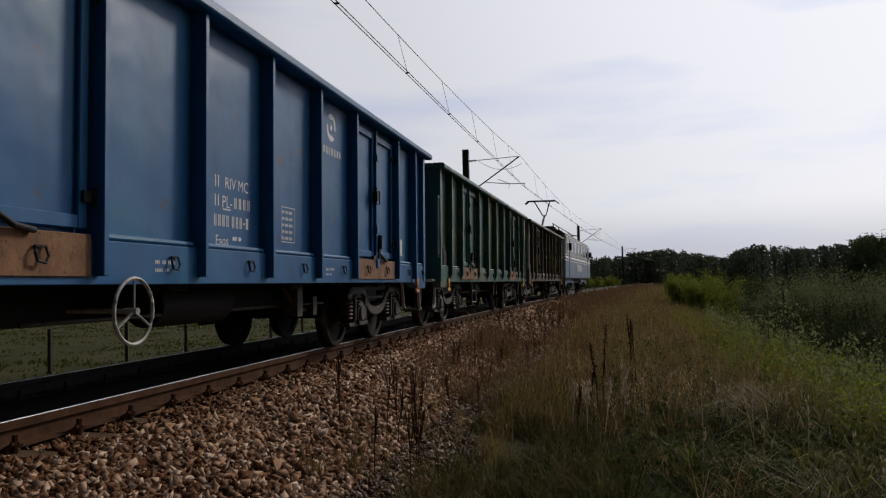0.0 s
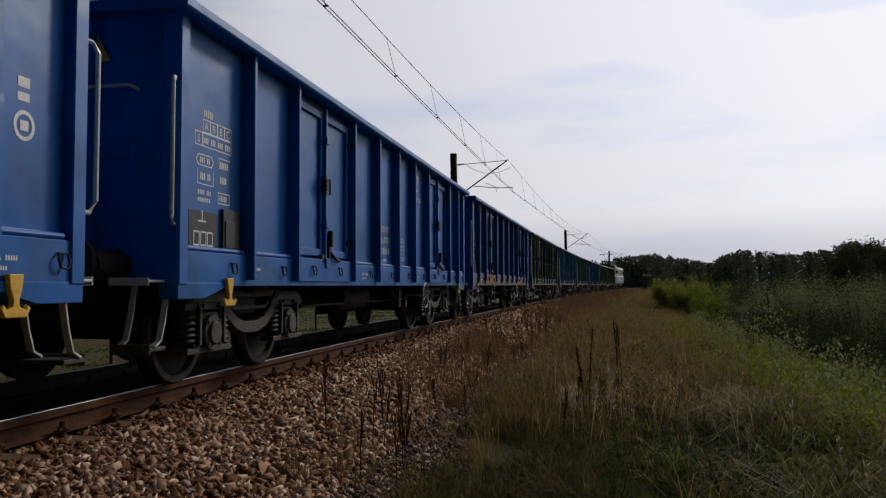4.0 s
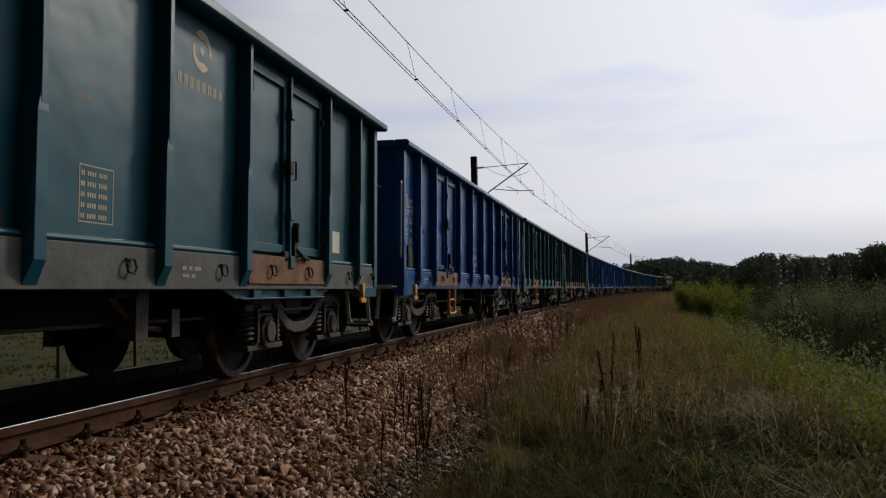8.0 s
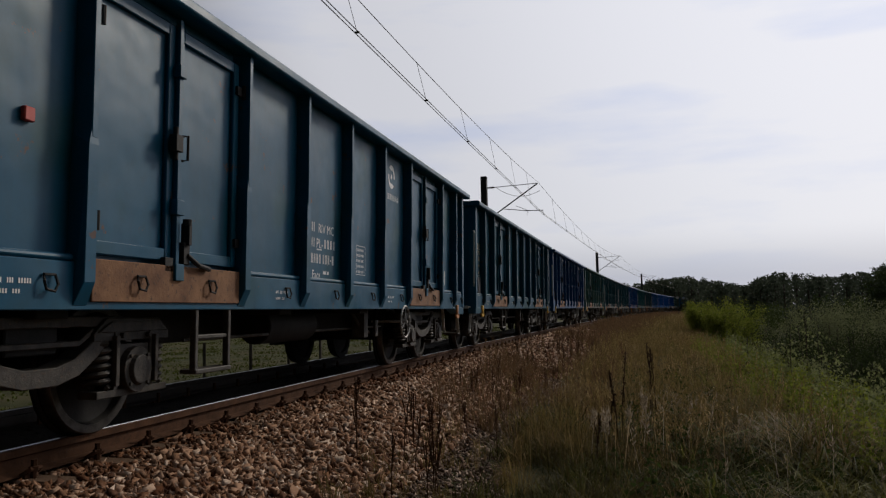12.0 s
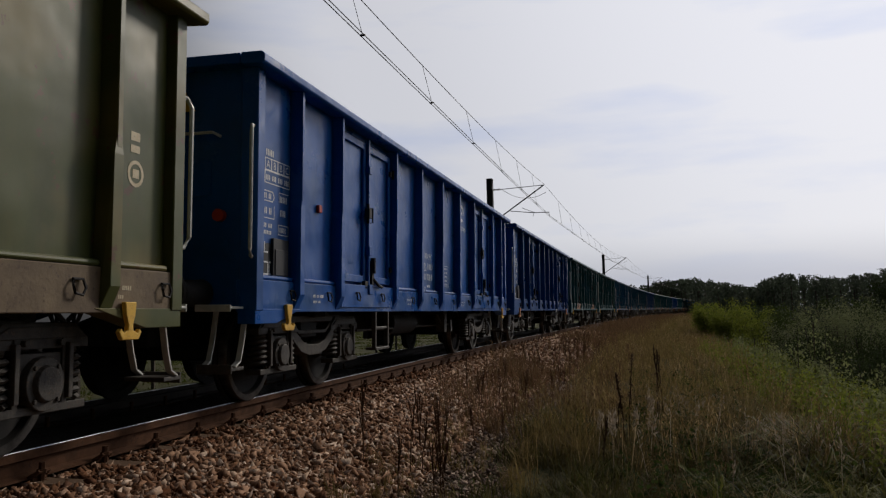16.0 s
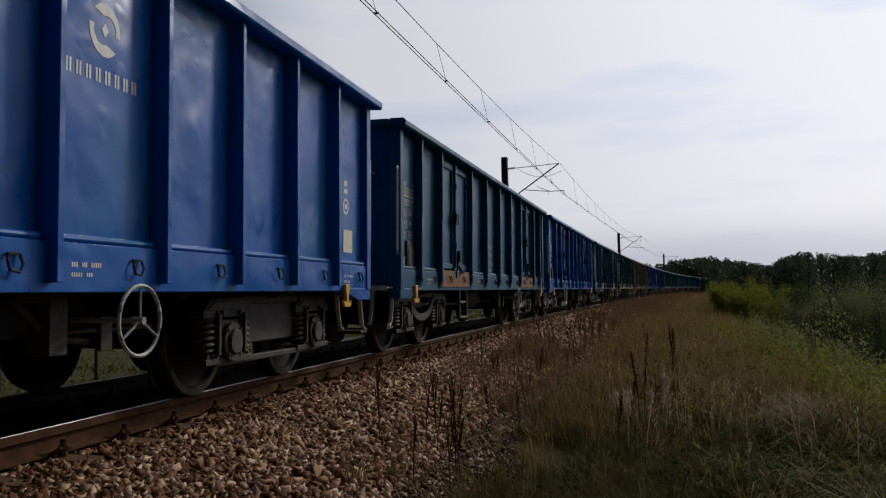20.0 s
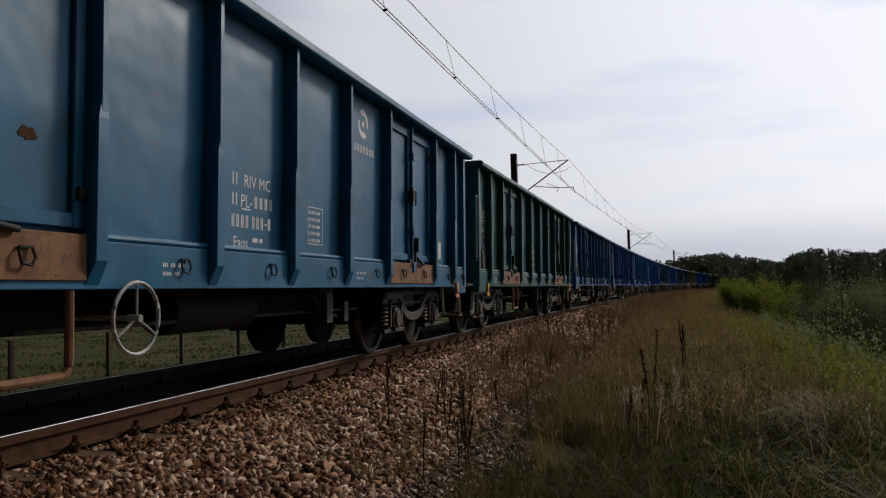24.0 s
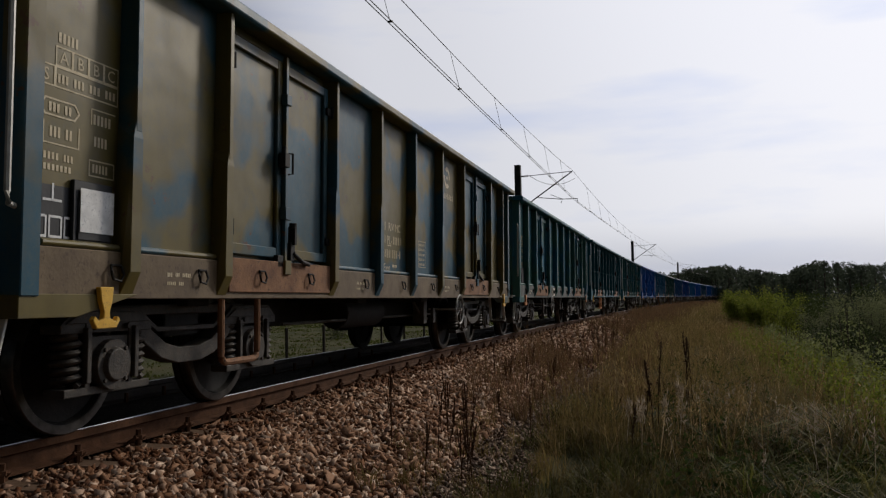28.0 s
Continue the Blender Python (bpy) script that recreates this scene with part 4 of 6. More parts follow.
M["rust_big"] = blotch(3, 0.17, 0.48, 0).mesh("rust_stain", RUST_DARK)
M["rust_small"] = blotch(8, 0.07, 0.06, 0).mesh("rust_stain", RUST_DARK)
sc = Form()
for i, (y, z, ww, h) in enumerate([(-0.3, 1.9, 0.02, 0.3), (-0.1, 1.5, 0.03, 0.22), (0.05, 2.2, 0.015, 0.4), (0.22, 1.35, 0.035, 0.3), (0.3, 2.0, 0.02, 0.18)]):
    sc.add([(0, y, z), (0, y + ww * 0.4, z + 0.03), (0, y + ww * 0.9, z + h * 0.5), (0, y + 0.06 - ww, z + h * 0.6), (0, y + 0.004, z + h * 0.35)], [(0, 1, 2, 3, 4)])
M["scrape"] = sc.mesh("paint_scrape", WHITE)
M["endplate"] = Form().box(0.35, 0.95, HALF - 0.029, HALF - 0.02, 1.90, 2.20).mesh("end_plate", GREYBAR)

# colour families of the paint
BLUE, ROYAL, NAVY = (0.020, 0.108, 0.250), (0.010, 0.150, 0.430), (0.008, 0.064, 0.175)
SKYB, TEAL, SLATE = (0.052, 0.172, 0.295), (0.024, 0.108, 0.138), (0.026, 0.112, 0.190)
LTEAL, DEEP = (0.024, 0.112, 0.142), (0.006, 0.092, 0.290)
PALE, DKTEAL, GREEN = (0.112, 0.200, 0.195), (0.019, 0.088, 0.098), (0.056, 0.128, 0.114)
OLIVE, TAN, DUST = (0.110, 0.122, 0.050), (0.235, 0.190, 0.080), (0.095, 0.084, 0.066)
PATCH, NIGHT = (0.045, 0.150, 0.230), (0.014, 0.076, 0.118)
BROWNED = simple("browned_sill", (0.085, 0.055, 0.030), (0.17, 0.12, 0.065), 4, 0.7, 0, 0.3, spot=(0.06, 0.035, 0.022))
GREYED = simple("dusty_grey_sill", (0.050, 0.057, 0.055), (0.105, 0.108, 0.098), 4, 0.7, 0, 0.3, spot=(0.06, 0.05, 0.045))
SILLS = {37: BROWNED, 22: BROWNED, 8: BROWNED, 23: GREYED, 4: GREYED, 11: GREYED, 36: GREYED, 13: GREYED, 12: GREYED}
#        number: paint, second tone, words for the label, letters, wheel at, step, beam, threshold, marks
TRAIN = {
    -2: (DUST, TAN, "grimy brown-grey", None, 0, 0, 0, 0), -1: (GREEN, TAN, "faded green and tan", None, 0, 1, 0, 1),
    0: ((0.052, 0.145, 0.310), SKYB, "faded blue", WHITE, -1, 0, 0, 1), 1: (TEAL, GREEN, "rust-stained teal", WHITE, -1, 1, 0, 1),
    2: (SKYB, BLUE, "light blue", WHITE, 1, 1, 0, 1), 3: (PALE, GREEN, "pale grey-green", CREAM, 0, 1, 0, 0),
    4: (ROYAL, BLUE, "bright blue", WHITE, 1, 4, 0, 1), 5: (ROYAL, BLUE, "bright blue", WHITE, 1, 0, 0, 0),
    6: (ROYAL, NAVY, "bright blue", WHITE, -1, 1, 0, 0), 7: (BLUE, ROYAL, "clean blue", WHITE, -1, 1, 1, 0),
    8: ((0.025, 0.108, 0.138), TEAL, "dusty teal", CREAM, -1, 2, 0, 1), 9: (DKTEAL, TEAL, "dark teal", WHITE, 1, 2, 0, 1),
    10: (NAVY, BLUE, "dark blue", WHITE, 1, 2, 0, 1), 11: (LTEAL, SLATE, "teal with yellowed lettering", CREAM, -1, 3, 1, 1),
    12: (TEAL, DKTEAL, "worn teal", WHITE, 1, 1, 0, 1), 13: (GREEN, TEAL, "grey-green", CREAM, 0, 1, 0, 1),
    14: ((0.016, 0.082, 0.195), NAVY, "blue", WHITE, 1, 1, 0, 1), 15: (SLATE, TEAL, "scratched slate teal", CREAM, 0, 1, 0, 1),
    16: (SLATE, DKTEAL, "dark slate", WHITE, 1, 4, 0, 1), 17: (SLATE, BLUE, "scraped slate blue", CREAM, 0, 1, 0, 1),
    18: (DKTEAL, GREEN, "dark green", CREAM, 1, 1, 0, 0), 19: (DKTEAL, SLATE, "dark grey-teal", WHITE, -1, 1, 0, 1),
    20: (DEEP, ROYAL, "dented bright blue", WHITE, 1, 1, 0, 0), 21: (DEEP, NAVY, "dented royal blue", WHITE, 0, 1, 0, 0),
    22: (OLIVE, TAN, "rusty olive", CREAM, 0, 3, 0, 1), 23: ((0.022, 0.086, 0.096), NIGHT, "dull blue-teal", CREAM, 1, 1, 0, 1),
    24: (SKYB, SLATE, "dented dirty light blue", WHITE, 1, 4, 1, 1), 25: (ROYAL, DEEP, "dented bright blue", WHITE, 0, 5, 0, 0),
    26: (SLATE, BLUE, "slate blue", CREAM, 1, 1, 0, 1), 27: (DEEP, BLUE, "dented blue", WHITE, 1, 1, 0, 0),
    28: ((0.036, 0.132, 0.290), SKYB, "grey-blue", WHITE, -1, 5, 1, 0), 29: (DEEP, ROYAL, "blue", WHITE, 1, 1, 0, 0),
    30: (BLUE, NAVY, "blue", WHITE, -1, 1, 0, 0), 31: (DKTEAL, GREEN, "blackened green", WHITE, 0, 3, 0, 1),
    32: (SKYB, SLATE, "teal blue", WHITE, -1, 3, 0, 1), 33: (ROYAL, DEEP, "deep blue", WHITE, -1, 1, 1, 0),
    34: (TEAL, GREEN, "blotched teal", ORANGE, 1, 1, 0, 1), 35: (TEAL, LTEAL, "dark teal", CREAM, -1, 2, 0, 1),
    36: (GREEN, SLATE, "grey-green", CREAM, -1, 1, 0, 1), 37: (TAN, PATCH, "tan-faded with blue patches", CREAM, 1, 3, 0, 1),
}
# how far a wagon's paint has faded or darkened
TONE = {0: 0.95, 1: 1.42, 2: 0.9, 3: 0.62, 4: 0.75, 8: 0.64, 9: 1.32, 10: 1.5, 11: 0.85, 12: 0.85, 13: 1.1, 15: 0.76, 16: 0.85, 20: 0.82, 21: 1.2, 22: 0.8, 23: 0.85, 24: 0.62, 26: 0.9, 27: 1.5, 28: 1.3, 32: 0.88, 33: 1.0, 34: 1.15, 35: 0.95, 36: 1.2, 37: 0.65}
# how far its emblem stands above the usual place
EMBLEM = {3: 0.12, 4: 0.06, 11: 0.05, 15: 0.24, 23: 0.03, 27: -0.24, 36: 0.13}
STEP_PAINT = {1: BOGIE, 2: ORANGE, 3: RUSTY, 4: BOGIE, 5: GREYBAR}


def bogie(parent, y, plated=False):
    b = new("bogie", M["bolster"])
    b.parent, b.matrix_basis = parent, Matrix.Translation((0, y, 0))
    b["label"] = "greasy steel two-axle bogie"
    part("side_frame", M["topstrap"], b)
    part("side_frame", M["farframe"], b, m=TURN)
    if plated:
        part("frame_girder", M["lowbar"], b)
    else:
        part("frame_girder", M["belly"], b)
        part("frame_brace", M["belly2"], b)
    for ya in (-0.9, 0.9):
        part("axlebox", M["axlebox"], b, m=Matrix.Translation((0, ya, 0)))
        part("pedestal", M["pedestal"], b, m=Matrix.Translation((0, ya, 0)))
        part("box_bracket", M["bracket"], b, m=Matrix.Translation((0, ya, 0)))
        for dy in (-0.30, 0.30):
            part("coil_spring", M["spring"], b, m=Matrix.Translation((0, ya + dy, 0)))
    sets = []
    for ya in (-0.9, 0.9):
        w = part("wheelset", M["wheel"], b, m=Matrix.Translation((0, ya, 0.462)))
        sets.append(w)
    return b, sets


WHEELS = {-0.9: [], 0.9: []}


def wagon(k):
    col, other, words, ink, wheel_at, step, beam, rusty = TRAIN[k]
    plain = k == 27
    dented = k in (20, 21, 24, 25, 27, 10)
    tone = 0.80 * TONE.get(k, 1.0)
    worn = k in (1, 3, 8, 9, 13, 15, 22, 23, 26, 31, 34, 35, 36)
    p = paint("wagon_paint", shade(vivid(col), tone), shade(vivid(other), tone), k + 5, 0.455 if k == 37 else 0.40 if worn else 0.33, 0.60 if k in (1, 22) else 0.675 - 0.05 * rusty, 0.30 if dented else 0.39, 0.35 + 0.25 * rusty, 1.0 if dented else 0.45, 0.14 if k != 37 else 0.06, 0.10 if k == 24 else 0.05 if dented else 0.012)
    w = new("open_wagon")
    tagged(w, words + (" bogie open wagon with smooth ribbed sides" if plain else " bogie open wagon with double side doors"), "wagon", "wagons of the train")
    if plain:
        w.scale = (1, 0.953, 1)
    part("floor_deck", M["floor"], w)
    part("centre_sill", M["frame"], w)
    for y in (-4.5, -1.2, 1.2, 4.5):
        part("cross_beam", M["cross"], w, m=Matrix.Translation((0, y, 0)))
    straight = k in (0, 27)
    short = k in (5, 7, 20, 24, 25, 28, 29, 30, 33)
    posts = PLAIN_POSTS if plain else SHORT_POSTS if short else POSTS
    edges = [-HALF + 0.1] + posts + [HALF - 0.1]
    for turn, near in ((Matrix(), True), (TURN, False)):
        part("side_sill", M["sill"], w, SILLS.get(k, p), m=turn)
        part("top_rail", M["rim"], w, p, m=turn)
        for y in posts:
            part("side_post", M["post_straight" if straight or short else "post"], w, p, m=turn @ Matrix.Translation((0, y, 0)))
        if not near:
            part("side_wall", M["farwall_plain" if plain else "farwall_short" if short else "farwall"], w, p, m=turn)
            continue
        for a, b in zip(edges, edges[1:]):
            mid, wide = (a + b) / 2, b - a
            at = turn @ Matrix.Translation((-0.012 if wide > 1.5 else 0, mid, 0))
            if wide > 1.5:
                lw = (wide - 0.12) / 2
                if round(lw, 2) not in LEAVES:
                    LEAVES[round(lw, 2)] = door_mesh(lw - 0.01)
                for sgn in (-1, 1):
                    leaf = part("door_leaf", LEAVES[round(lw, 2)], w, p, m=at @ Matrix.Translation((0, sgn * (lw / 2 + 0.01), 0)))
                    if near:
                        for z in (1.42, 2.70):
                            part("hinge", M["hinge"], leaf, m=Matrix.Translation((0, sgn * (lw / 2 - 0.02), z)))
                part("door_header", M["header"], w, p, m=at)
                if near:
                    part("locking_bar", M["lockbar"], w, p, m=at)
                    part("door_handle", M["handle"], w, m=at)
                    part("door_latch", M["latch"], w, m=at)
                    part("lock_case", M["lockcase"], w, m=at)
                    part("door_threshold", M["doorsill"], w, RUSTY if rusty else p, m=at @ Matrix.Translation((0.012, 0, 0)), label="rust-brown door threshold" if rusty else "")
                    for y in (-0.45, 0.45):
                        part("lashing_ring", M["ring"], w, m=at @ Matrix.Translation((0.030, y, 1.06)))
            else:
                bw = round(wide - 0.05, 2)
                if bw not in BAYS:
                    BAYS[bw] = bay_mesh(bw)
                part("side_panel", BAYS[bw], w, p, m=at)
                if near:
                    part("lashing_ring", M["ring"], w, m=at @ Matrix.Translation((0, 0.25, 1.04)))
    for turn in (Matrix(), TURN):
        part("end_wall", M["endwall"], w, p, m=turn)
        part("end_rail", M["endrim"], w, p, m=turn)
        for x in (-0.62, 0.0, 0.62):
            part("end_rib", M["endrib"], w, p, m=turn @ Matrix.Translation((x, 0, 0)))
        for mirror in (Matrix(), Matrix.Diagonal((-1, 1, 1, 1))):
            part("corner_post", M["corner"], w, p, m=turn @ mirror)
            part("corner_gusset", M["gusset"], w, p, m=turn @ mirror)
            part("buffer", M["buffer"], w, m=turn @ mirror)
        near = Matrix() if turn == Matrix() else Matrix.Diagonal((-1, 1, 1, 1))
        part("handrail", M["front_handrail" if turn == Matrix() else "handrail"], w, m=turn @ near)
        tread = part("corner_step", M["cornerstep"], w, m=turn @ near)
        for x in (0.0, -0.28):
            part("step_hanger", M["stephanger"], tread, m=Matrix.Translation((x, 0, 0)), label="white-painted step hanger")
        part("buffer_tread", M["bufferstep"], w, m=turn @ near)
        part("coupling", M["coupling"], w, m=turn)
    back = TURN @ Matrix.Diagonal((-1, 1, 1, 1))
    part("end_grab_rail", M["crossrail"], w, m=back)
    part("warning_triangle", M["warning"], w, m=back)
    part("end_plate", M["endplate"], w, p, m=back)
    if k % 3 == 0:
        part("tail_disc", M["lamp"], w, m=back)
    for y in (-5.62, 5.62) if short or plain else (-5.82, 5.82):
        part("towing_hook", M["hook"], w, YELLOW if k % 4 else ORANGE, m=Matrix.Translation((0, y, 0)))
    part("air_reservoir", M["reservoir"], w)
    part("brake_linkage", M["brakegear"], w)
    if wheel_at:
        part("handbrake_wheel", M["handwheel"], w, m=Matrix.Translation((1.47, 1.80 if plain else posts[2] + 0.30 if wheel_at < 0 else posts[6] - 0.38, 0.70)))
    if step:
        part("side_step", M["bowstep" if step in (3, 5) else "stepframe"], w, STEP_PAINT[step], m=Matrix.Translation((0, posts[1] + 0.32 if k in (20, 37) else posts[2] - 0.42, 0)))
    if beam:
        beam_paint = BROWNED if k == 24 else p
        part("door_beam", M["beam"], w, beam_paint, m=Matrix.Translation((0, (posts[1] + posts[2]) / 2, 0)))
        part("door_beam", M["beam"], w, beam_paint, m=Matrix.Translation((0, (posts[6] + posts[7]) / 2, 0)))
    if ink:
        face = 1.3375
        middles = [(a + b) / 2 for a, b in zip(posts, posts[1:])]
        number_at, table_at, emblem_at = (middles[4], middles[5], middles[6]) if plain else middles[3:6]
        end = (posts[0] - HALF + 0.10) / 2
        for row, me in ROWS.items():
            part(row, me, w, ink, m=Matrix.Translation((face, number_at, 0)))
        part("load_table", M["grid"], w, ink, m=Matrix.Translation((face, table_at, 0)))
        part("emblem", M["logo"], w, ink, m=Matrix.Translation((face, emblem_at, 0.09 + EMBLEM.get(k, 0.0))))
        part("name_bars", M["emblem"], w, ink, m=Matrix.Translation((face, emblem_at, 0.10 + EMBLEM.get(k, 0.0))))
        part("data_table", M["data"], w, ink, m=Matrix.Translation((face, end, -0.22)))
        part("end_marking", M["endmarks"], w, ink, m=Matrix.Translation((face, -end, 0)))
        for y in (number_at - 1.0, emblem_at - 0.1, 5.85, -4.95):
            part("small_marking", M["smallmarks"], w, ink, m=Matrix.Translation((1.403, y, 1.02)))
        if k != 22:
            part("card_label", M["card"], w, m=Matrix.Translation((1.337, 5.88 if short or plain or k == 10 else 5.02, 1.62 if k == 14 else 1.42)))
        part("dark_panel", M["darkpanel"], w, m=Matrix.Translation((0, end - 0.16, 0)))
        part("brake_marking", M["brakemarks"], w, WHITE, m=Matrix.Translation((1.3415, end - 0.16, -0.15)))
    part("label_holder", M["clipbox"], w, m=Matrix.Translation((0.0, posts[0] - 0.27, -0.15)))
    if k in (8, 16, 20, 21, 12):
        part("red_marker", M["marker"], w, RED if k != 12 else ORANGE, m=Matrix.Translation((1.335, -4.95, 1.95)))
    if k in (1, 22):
        part("rust_stain", M["rust_big"], w, m=Matrix.Translation((1.3378, (posts[2] + posts[3]) / 2 - 0.1, 2.42)), label="flaking rust stain")
    if k in (9, 32):
        for y, z in ((-0.62, 2.02), (-0.32, 2.25), (0.55, 1.7)):
            part("rust_stain", M["rust_small"], w, m=Matrix.Translation((1.3420, (posts[1] + posts[2]) / 2 + y, z)), label="flaking rust stain")
    if k in (15, 17, 3):
        part("paint_scrape", M["scrape"], w, m=Matrix.Translation((1.3376, (posts[4] + posts[5]) / 2, 0)))
        part("paint_scrape", M["scrape"], w, m=Matrix.Translation((1.3376, (posts[7] + posts[8]) / 2, -0.1)))
    if k == 37:
        part("card_label", M["card"], w, WHITE, m=Matrix.Translation((1.3755, posts[0] - 0.25, 1.38)), label="white card label")
    if k in (27, 33, 36, 12):
        sign = part("sign_plate", M["sign"], w, m=Matrix.Translation((1.404, posts[3] - 0.3, 1.03)))
        part("sign_mark", M["signmark"], sign, RED if k == 33 else BLACK)
    for y in (-4.5, 4.5):
        b, sets = bogie(w, y, plain)
        WHEELS[-0.9].append(sets[0]), WHEELS[0.9].append(sets[1])
        for s in sets:
            part("tyre", M["tyre"], b, m=s.matrix_basis.copy())
    return w


WAGONS = {k: wagon(k) for k in TRAIN}

# ---- the electric locomotive at the head of the train ----
LOCO_BLUE = paint("loco_blue", (0.19, 0.24, 0.33), (0.22, 0.27, 0.35), 91, 0.4, 0.8, 0.4, 0.2)
LOCO_GREY = paint("loco_grey", (0.36, 0.38, 0.37), (0.42, 0.44, 0.43), 92, 0.4, 0.8, 0.4, 0.25)
LOCO_ROOF = simple("loco_roof", (0.05, 0.05, 0.05), (0.11, 0.105, 0.10), 3, 0.7, 0, 0.2)
GLASS = simple("dark_glass", (0.02, 0.024, 0.028), (0.035, 0.04, 0.045), 2, 0.06, 0, 0)


def locomotive():
    lo = new("electric_locomotive")
    tagged(lo, "pale blue and grey electric locomotive with one raised pantograph", "locomotive", "")
    H = 9.1
    part("lower_body", Form().prism([(-H, 1.0), (-H, 2.05), (H, 2.05), (H, 1.0)], -1.49, 1.49, "x").mesh("lower_body", LOCO_BLUE, 0.06), lo)
    part("stripe", Form().prism([(-H - 0.01, 2.06), (-H - 0.01, 2.22), (H + 0.01, 2.22), (H + 0.01, 2.06)], -1.50, 1.50, "x").mesh("stripe", WHITE, 0.03), lo, label="white waist stripe")
    part("upper_body", Form().prism([(-H, 2.23), (-H + 0.55, 3.35), (H - 0.55, 3.35), (H, 2.23)], -1.485, 1.485, "x").mesh("upper_body", LOCO_GREY, 0.05), lo)
    roof = [(1.46 * math.cos(a), 3.355 + 0.42 * math.sin(a)) for a in np.linspace(0, math.pi, 11)]
    part("roof", Form().prism(roof, -H + 0.55, H - 0.55).mesh("roof", LOCO_ROOF, 0.02, True), lo)
    win = Form().box(1.486, 1.497, -0.42, 0.42, 2.50, 3.15).mesh("side_window", GLASS, 0.004)
    for y in (-5.6, -3.4, -1.2, 1.2, 3.4, 5.6):
        part("side_window", win, lo, m=Matrix.Translation((0, y, 0)))
    for y in (-7.75, 7.75):
        part("cab_window", Form().box(1.486, 1.498, -0.40, 0.40, 2.45, 3.10).mesh("cab_window", GLASS, 0.004), lo, m=Matrix.Translation((0, y, 0)))
    for y in (-6.75, 6.75):
        part("cab_door", Form().box(1.495, 1.512, -0.32, 0.32, 1.05, 3.15).mesh("cab_door", LOCO_BLUE, 0.006), lo, m=Matrix.Translation((0, y, 0)))
    for sgn in (1, -1):
        t = Matrix() if sgn > 0 else TURN
        for x in (-0.70, 0.70):
            glass = Form().add([(-0.55, H - 0.03, 2.40), (0.55, H - 0.03, 2.40), (0.52, H - 0.44, 3.20), (-0.52, H - 0.44, 3.20),
                                (-0.55, H - 0.08, 2.40), (0.55, H - 0.08, 2.40), (0.52, H - 0.50, 3.20), (-0.52, H - 0.50, 3.20)],
                               [(0, 1, 2, 3), (4, 7, 6, 5), (0, 4, 5, 1), (1, 5, 6, 2), (2, 6, 7, 3), (3, 7, 4, 0)])
            part("windscreen", glass.mesh("windscreen", GLASS, 0.0), lo, m=t @ Matrix.Translation((x, 0.06, 0)))
            part("headlamp", Form().cyl((x * 1.5, 1.55), 0.14, H, H + 0.06, "y", 16).mesh("headlamp", WHITE, 0.01, True), lo, m=t)
            part("buffer", M["buffer"], lo, m=t @ Matrix.Translation((x * 1.25 - 0.875, H - HALF, 0.0)))
        part("mirror", Form().box(1.52, 1.70, H - 1.4, H - 1.3, 2.55, 2.95).mesh("mirror", BLACK, 0.02), lo, m=t)
        part("mirror", Form().box(-1.70, -1.52, H - 1.4, H - 1.3, 2.55, 2.95).mesh("mirror", BLACK, 0.02), lo, m=t)
    f = Form()
    bars(f, -2.0, 1.45, [0.34, 0.30, 0.34, 0.30, 0.34, 0.30, 0.34, 0.36], 0.42, gap=0.12)
    part("name_bars", f.mesh("name_bars", WHITE), lo, m=Matrix.Translation((1.502, 0, 0)))
    part("underframe", Form().box(-1.2, 1.2, -H + 0.1, H - 0.1, 0.72, 1.0).box(-1.0, 1.0, -1.8, 1.8, 0.35, 0.72).mesh("underframe", STEEL_DARK, 0.02), lo)
    for yb in (-5.1, 5.1):
        b = part("bogie", Form().box(-1.15, 1.15, -2.3, 2.3, 0.5, 0.72).mesh("bogie", STEEL_DARK, 0.02), lo, m=Matrix.Translation((0, yb, 0)))
        for ya in (-1.75, 0, 1.75):
            part("wheelset", M["wheel"], b, m=Matrix.Translation((0, ya, 0.60)) @ Matrix.Scale(1.29, 4))
            part("axlebox", M["axlebox"], b, m=Matrix.Translation((0.05, ya, 0.12)))
        part("skirt", Form().prism([(-2.4, 0.98), (-2.4, 0.62), (-1.2, 0.78), (1.2, 0.78), (2.4, 0.62), (2.4, 0.98)], 1.20, 1.30, "x").mesh("skirt", LOCO_BLUE, 0.01), b)
    for i, y in enumerate((-4.2, -2.0, 0.4, 2.4, 4.4)):
        part("roof_box", Form().box(-0.55, 0.55, -0.7, 0.7, 3.72, 3.98 + 0.06 * (i % 2)).mesh("roof_box", LOCO_ROOF, 0.05), lo, m=Matrix.Translation((0, y, 0)))
    for y in (-6.0, -3.1, 3.2, 6.2):
        ins = Form()
        for j in range(4):
            ins.cyl((0.5, y), 0.09, 3.70 + j * 0.09, 3.75 + j * 0.09, "z", 10, 0.06)
        part("insulator", ins.tube([(0.5, y, 3.7), (0.5, y, 4.15)], 0.04, 6).mesh("insulator", INSUL), lo)
    part("roof_conductor", Form().tube([(0.5, -6.2, 4.16), (0.5, 6.2, 4.16)], 0.03, 6).mesh("roof_conductor", WIRE), lo)

    def panto(y, up):
        base = part("pantograph", Form().box(-0.7, 0.7, -0.6, 0.6, 3.85, 3.93).mesh("pantograph", MAST, 0.02), lo, m=Matrix.Translation((0, y, 0)))
        knee, head = ((0.85, 4.62), (-0.15, 5.38)) if up else ((0.9, 4.02), (-0.5, 4.12))
        part("lower_arm", Form().tube([(0, -0.3, 3.93), (0, knee[0], knee[1])], 0.06, 8).mesh("lower_arm", MAST), base)
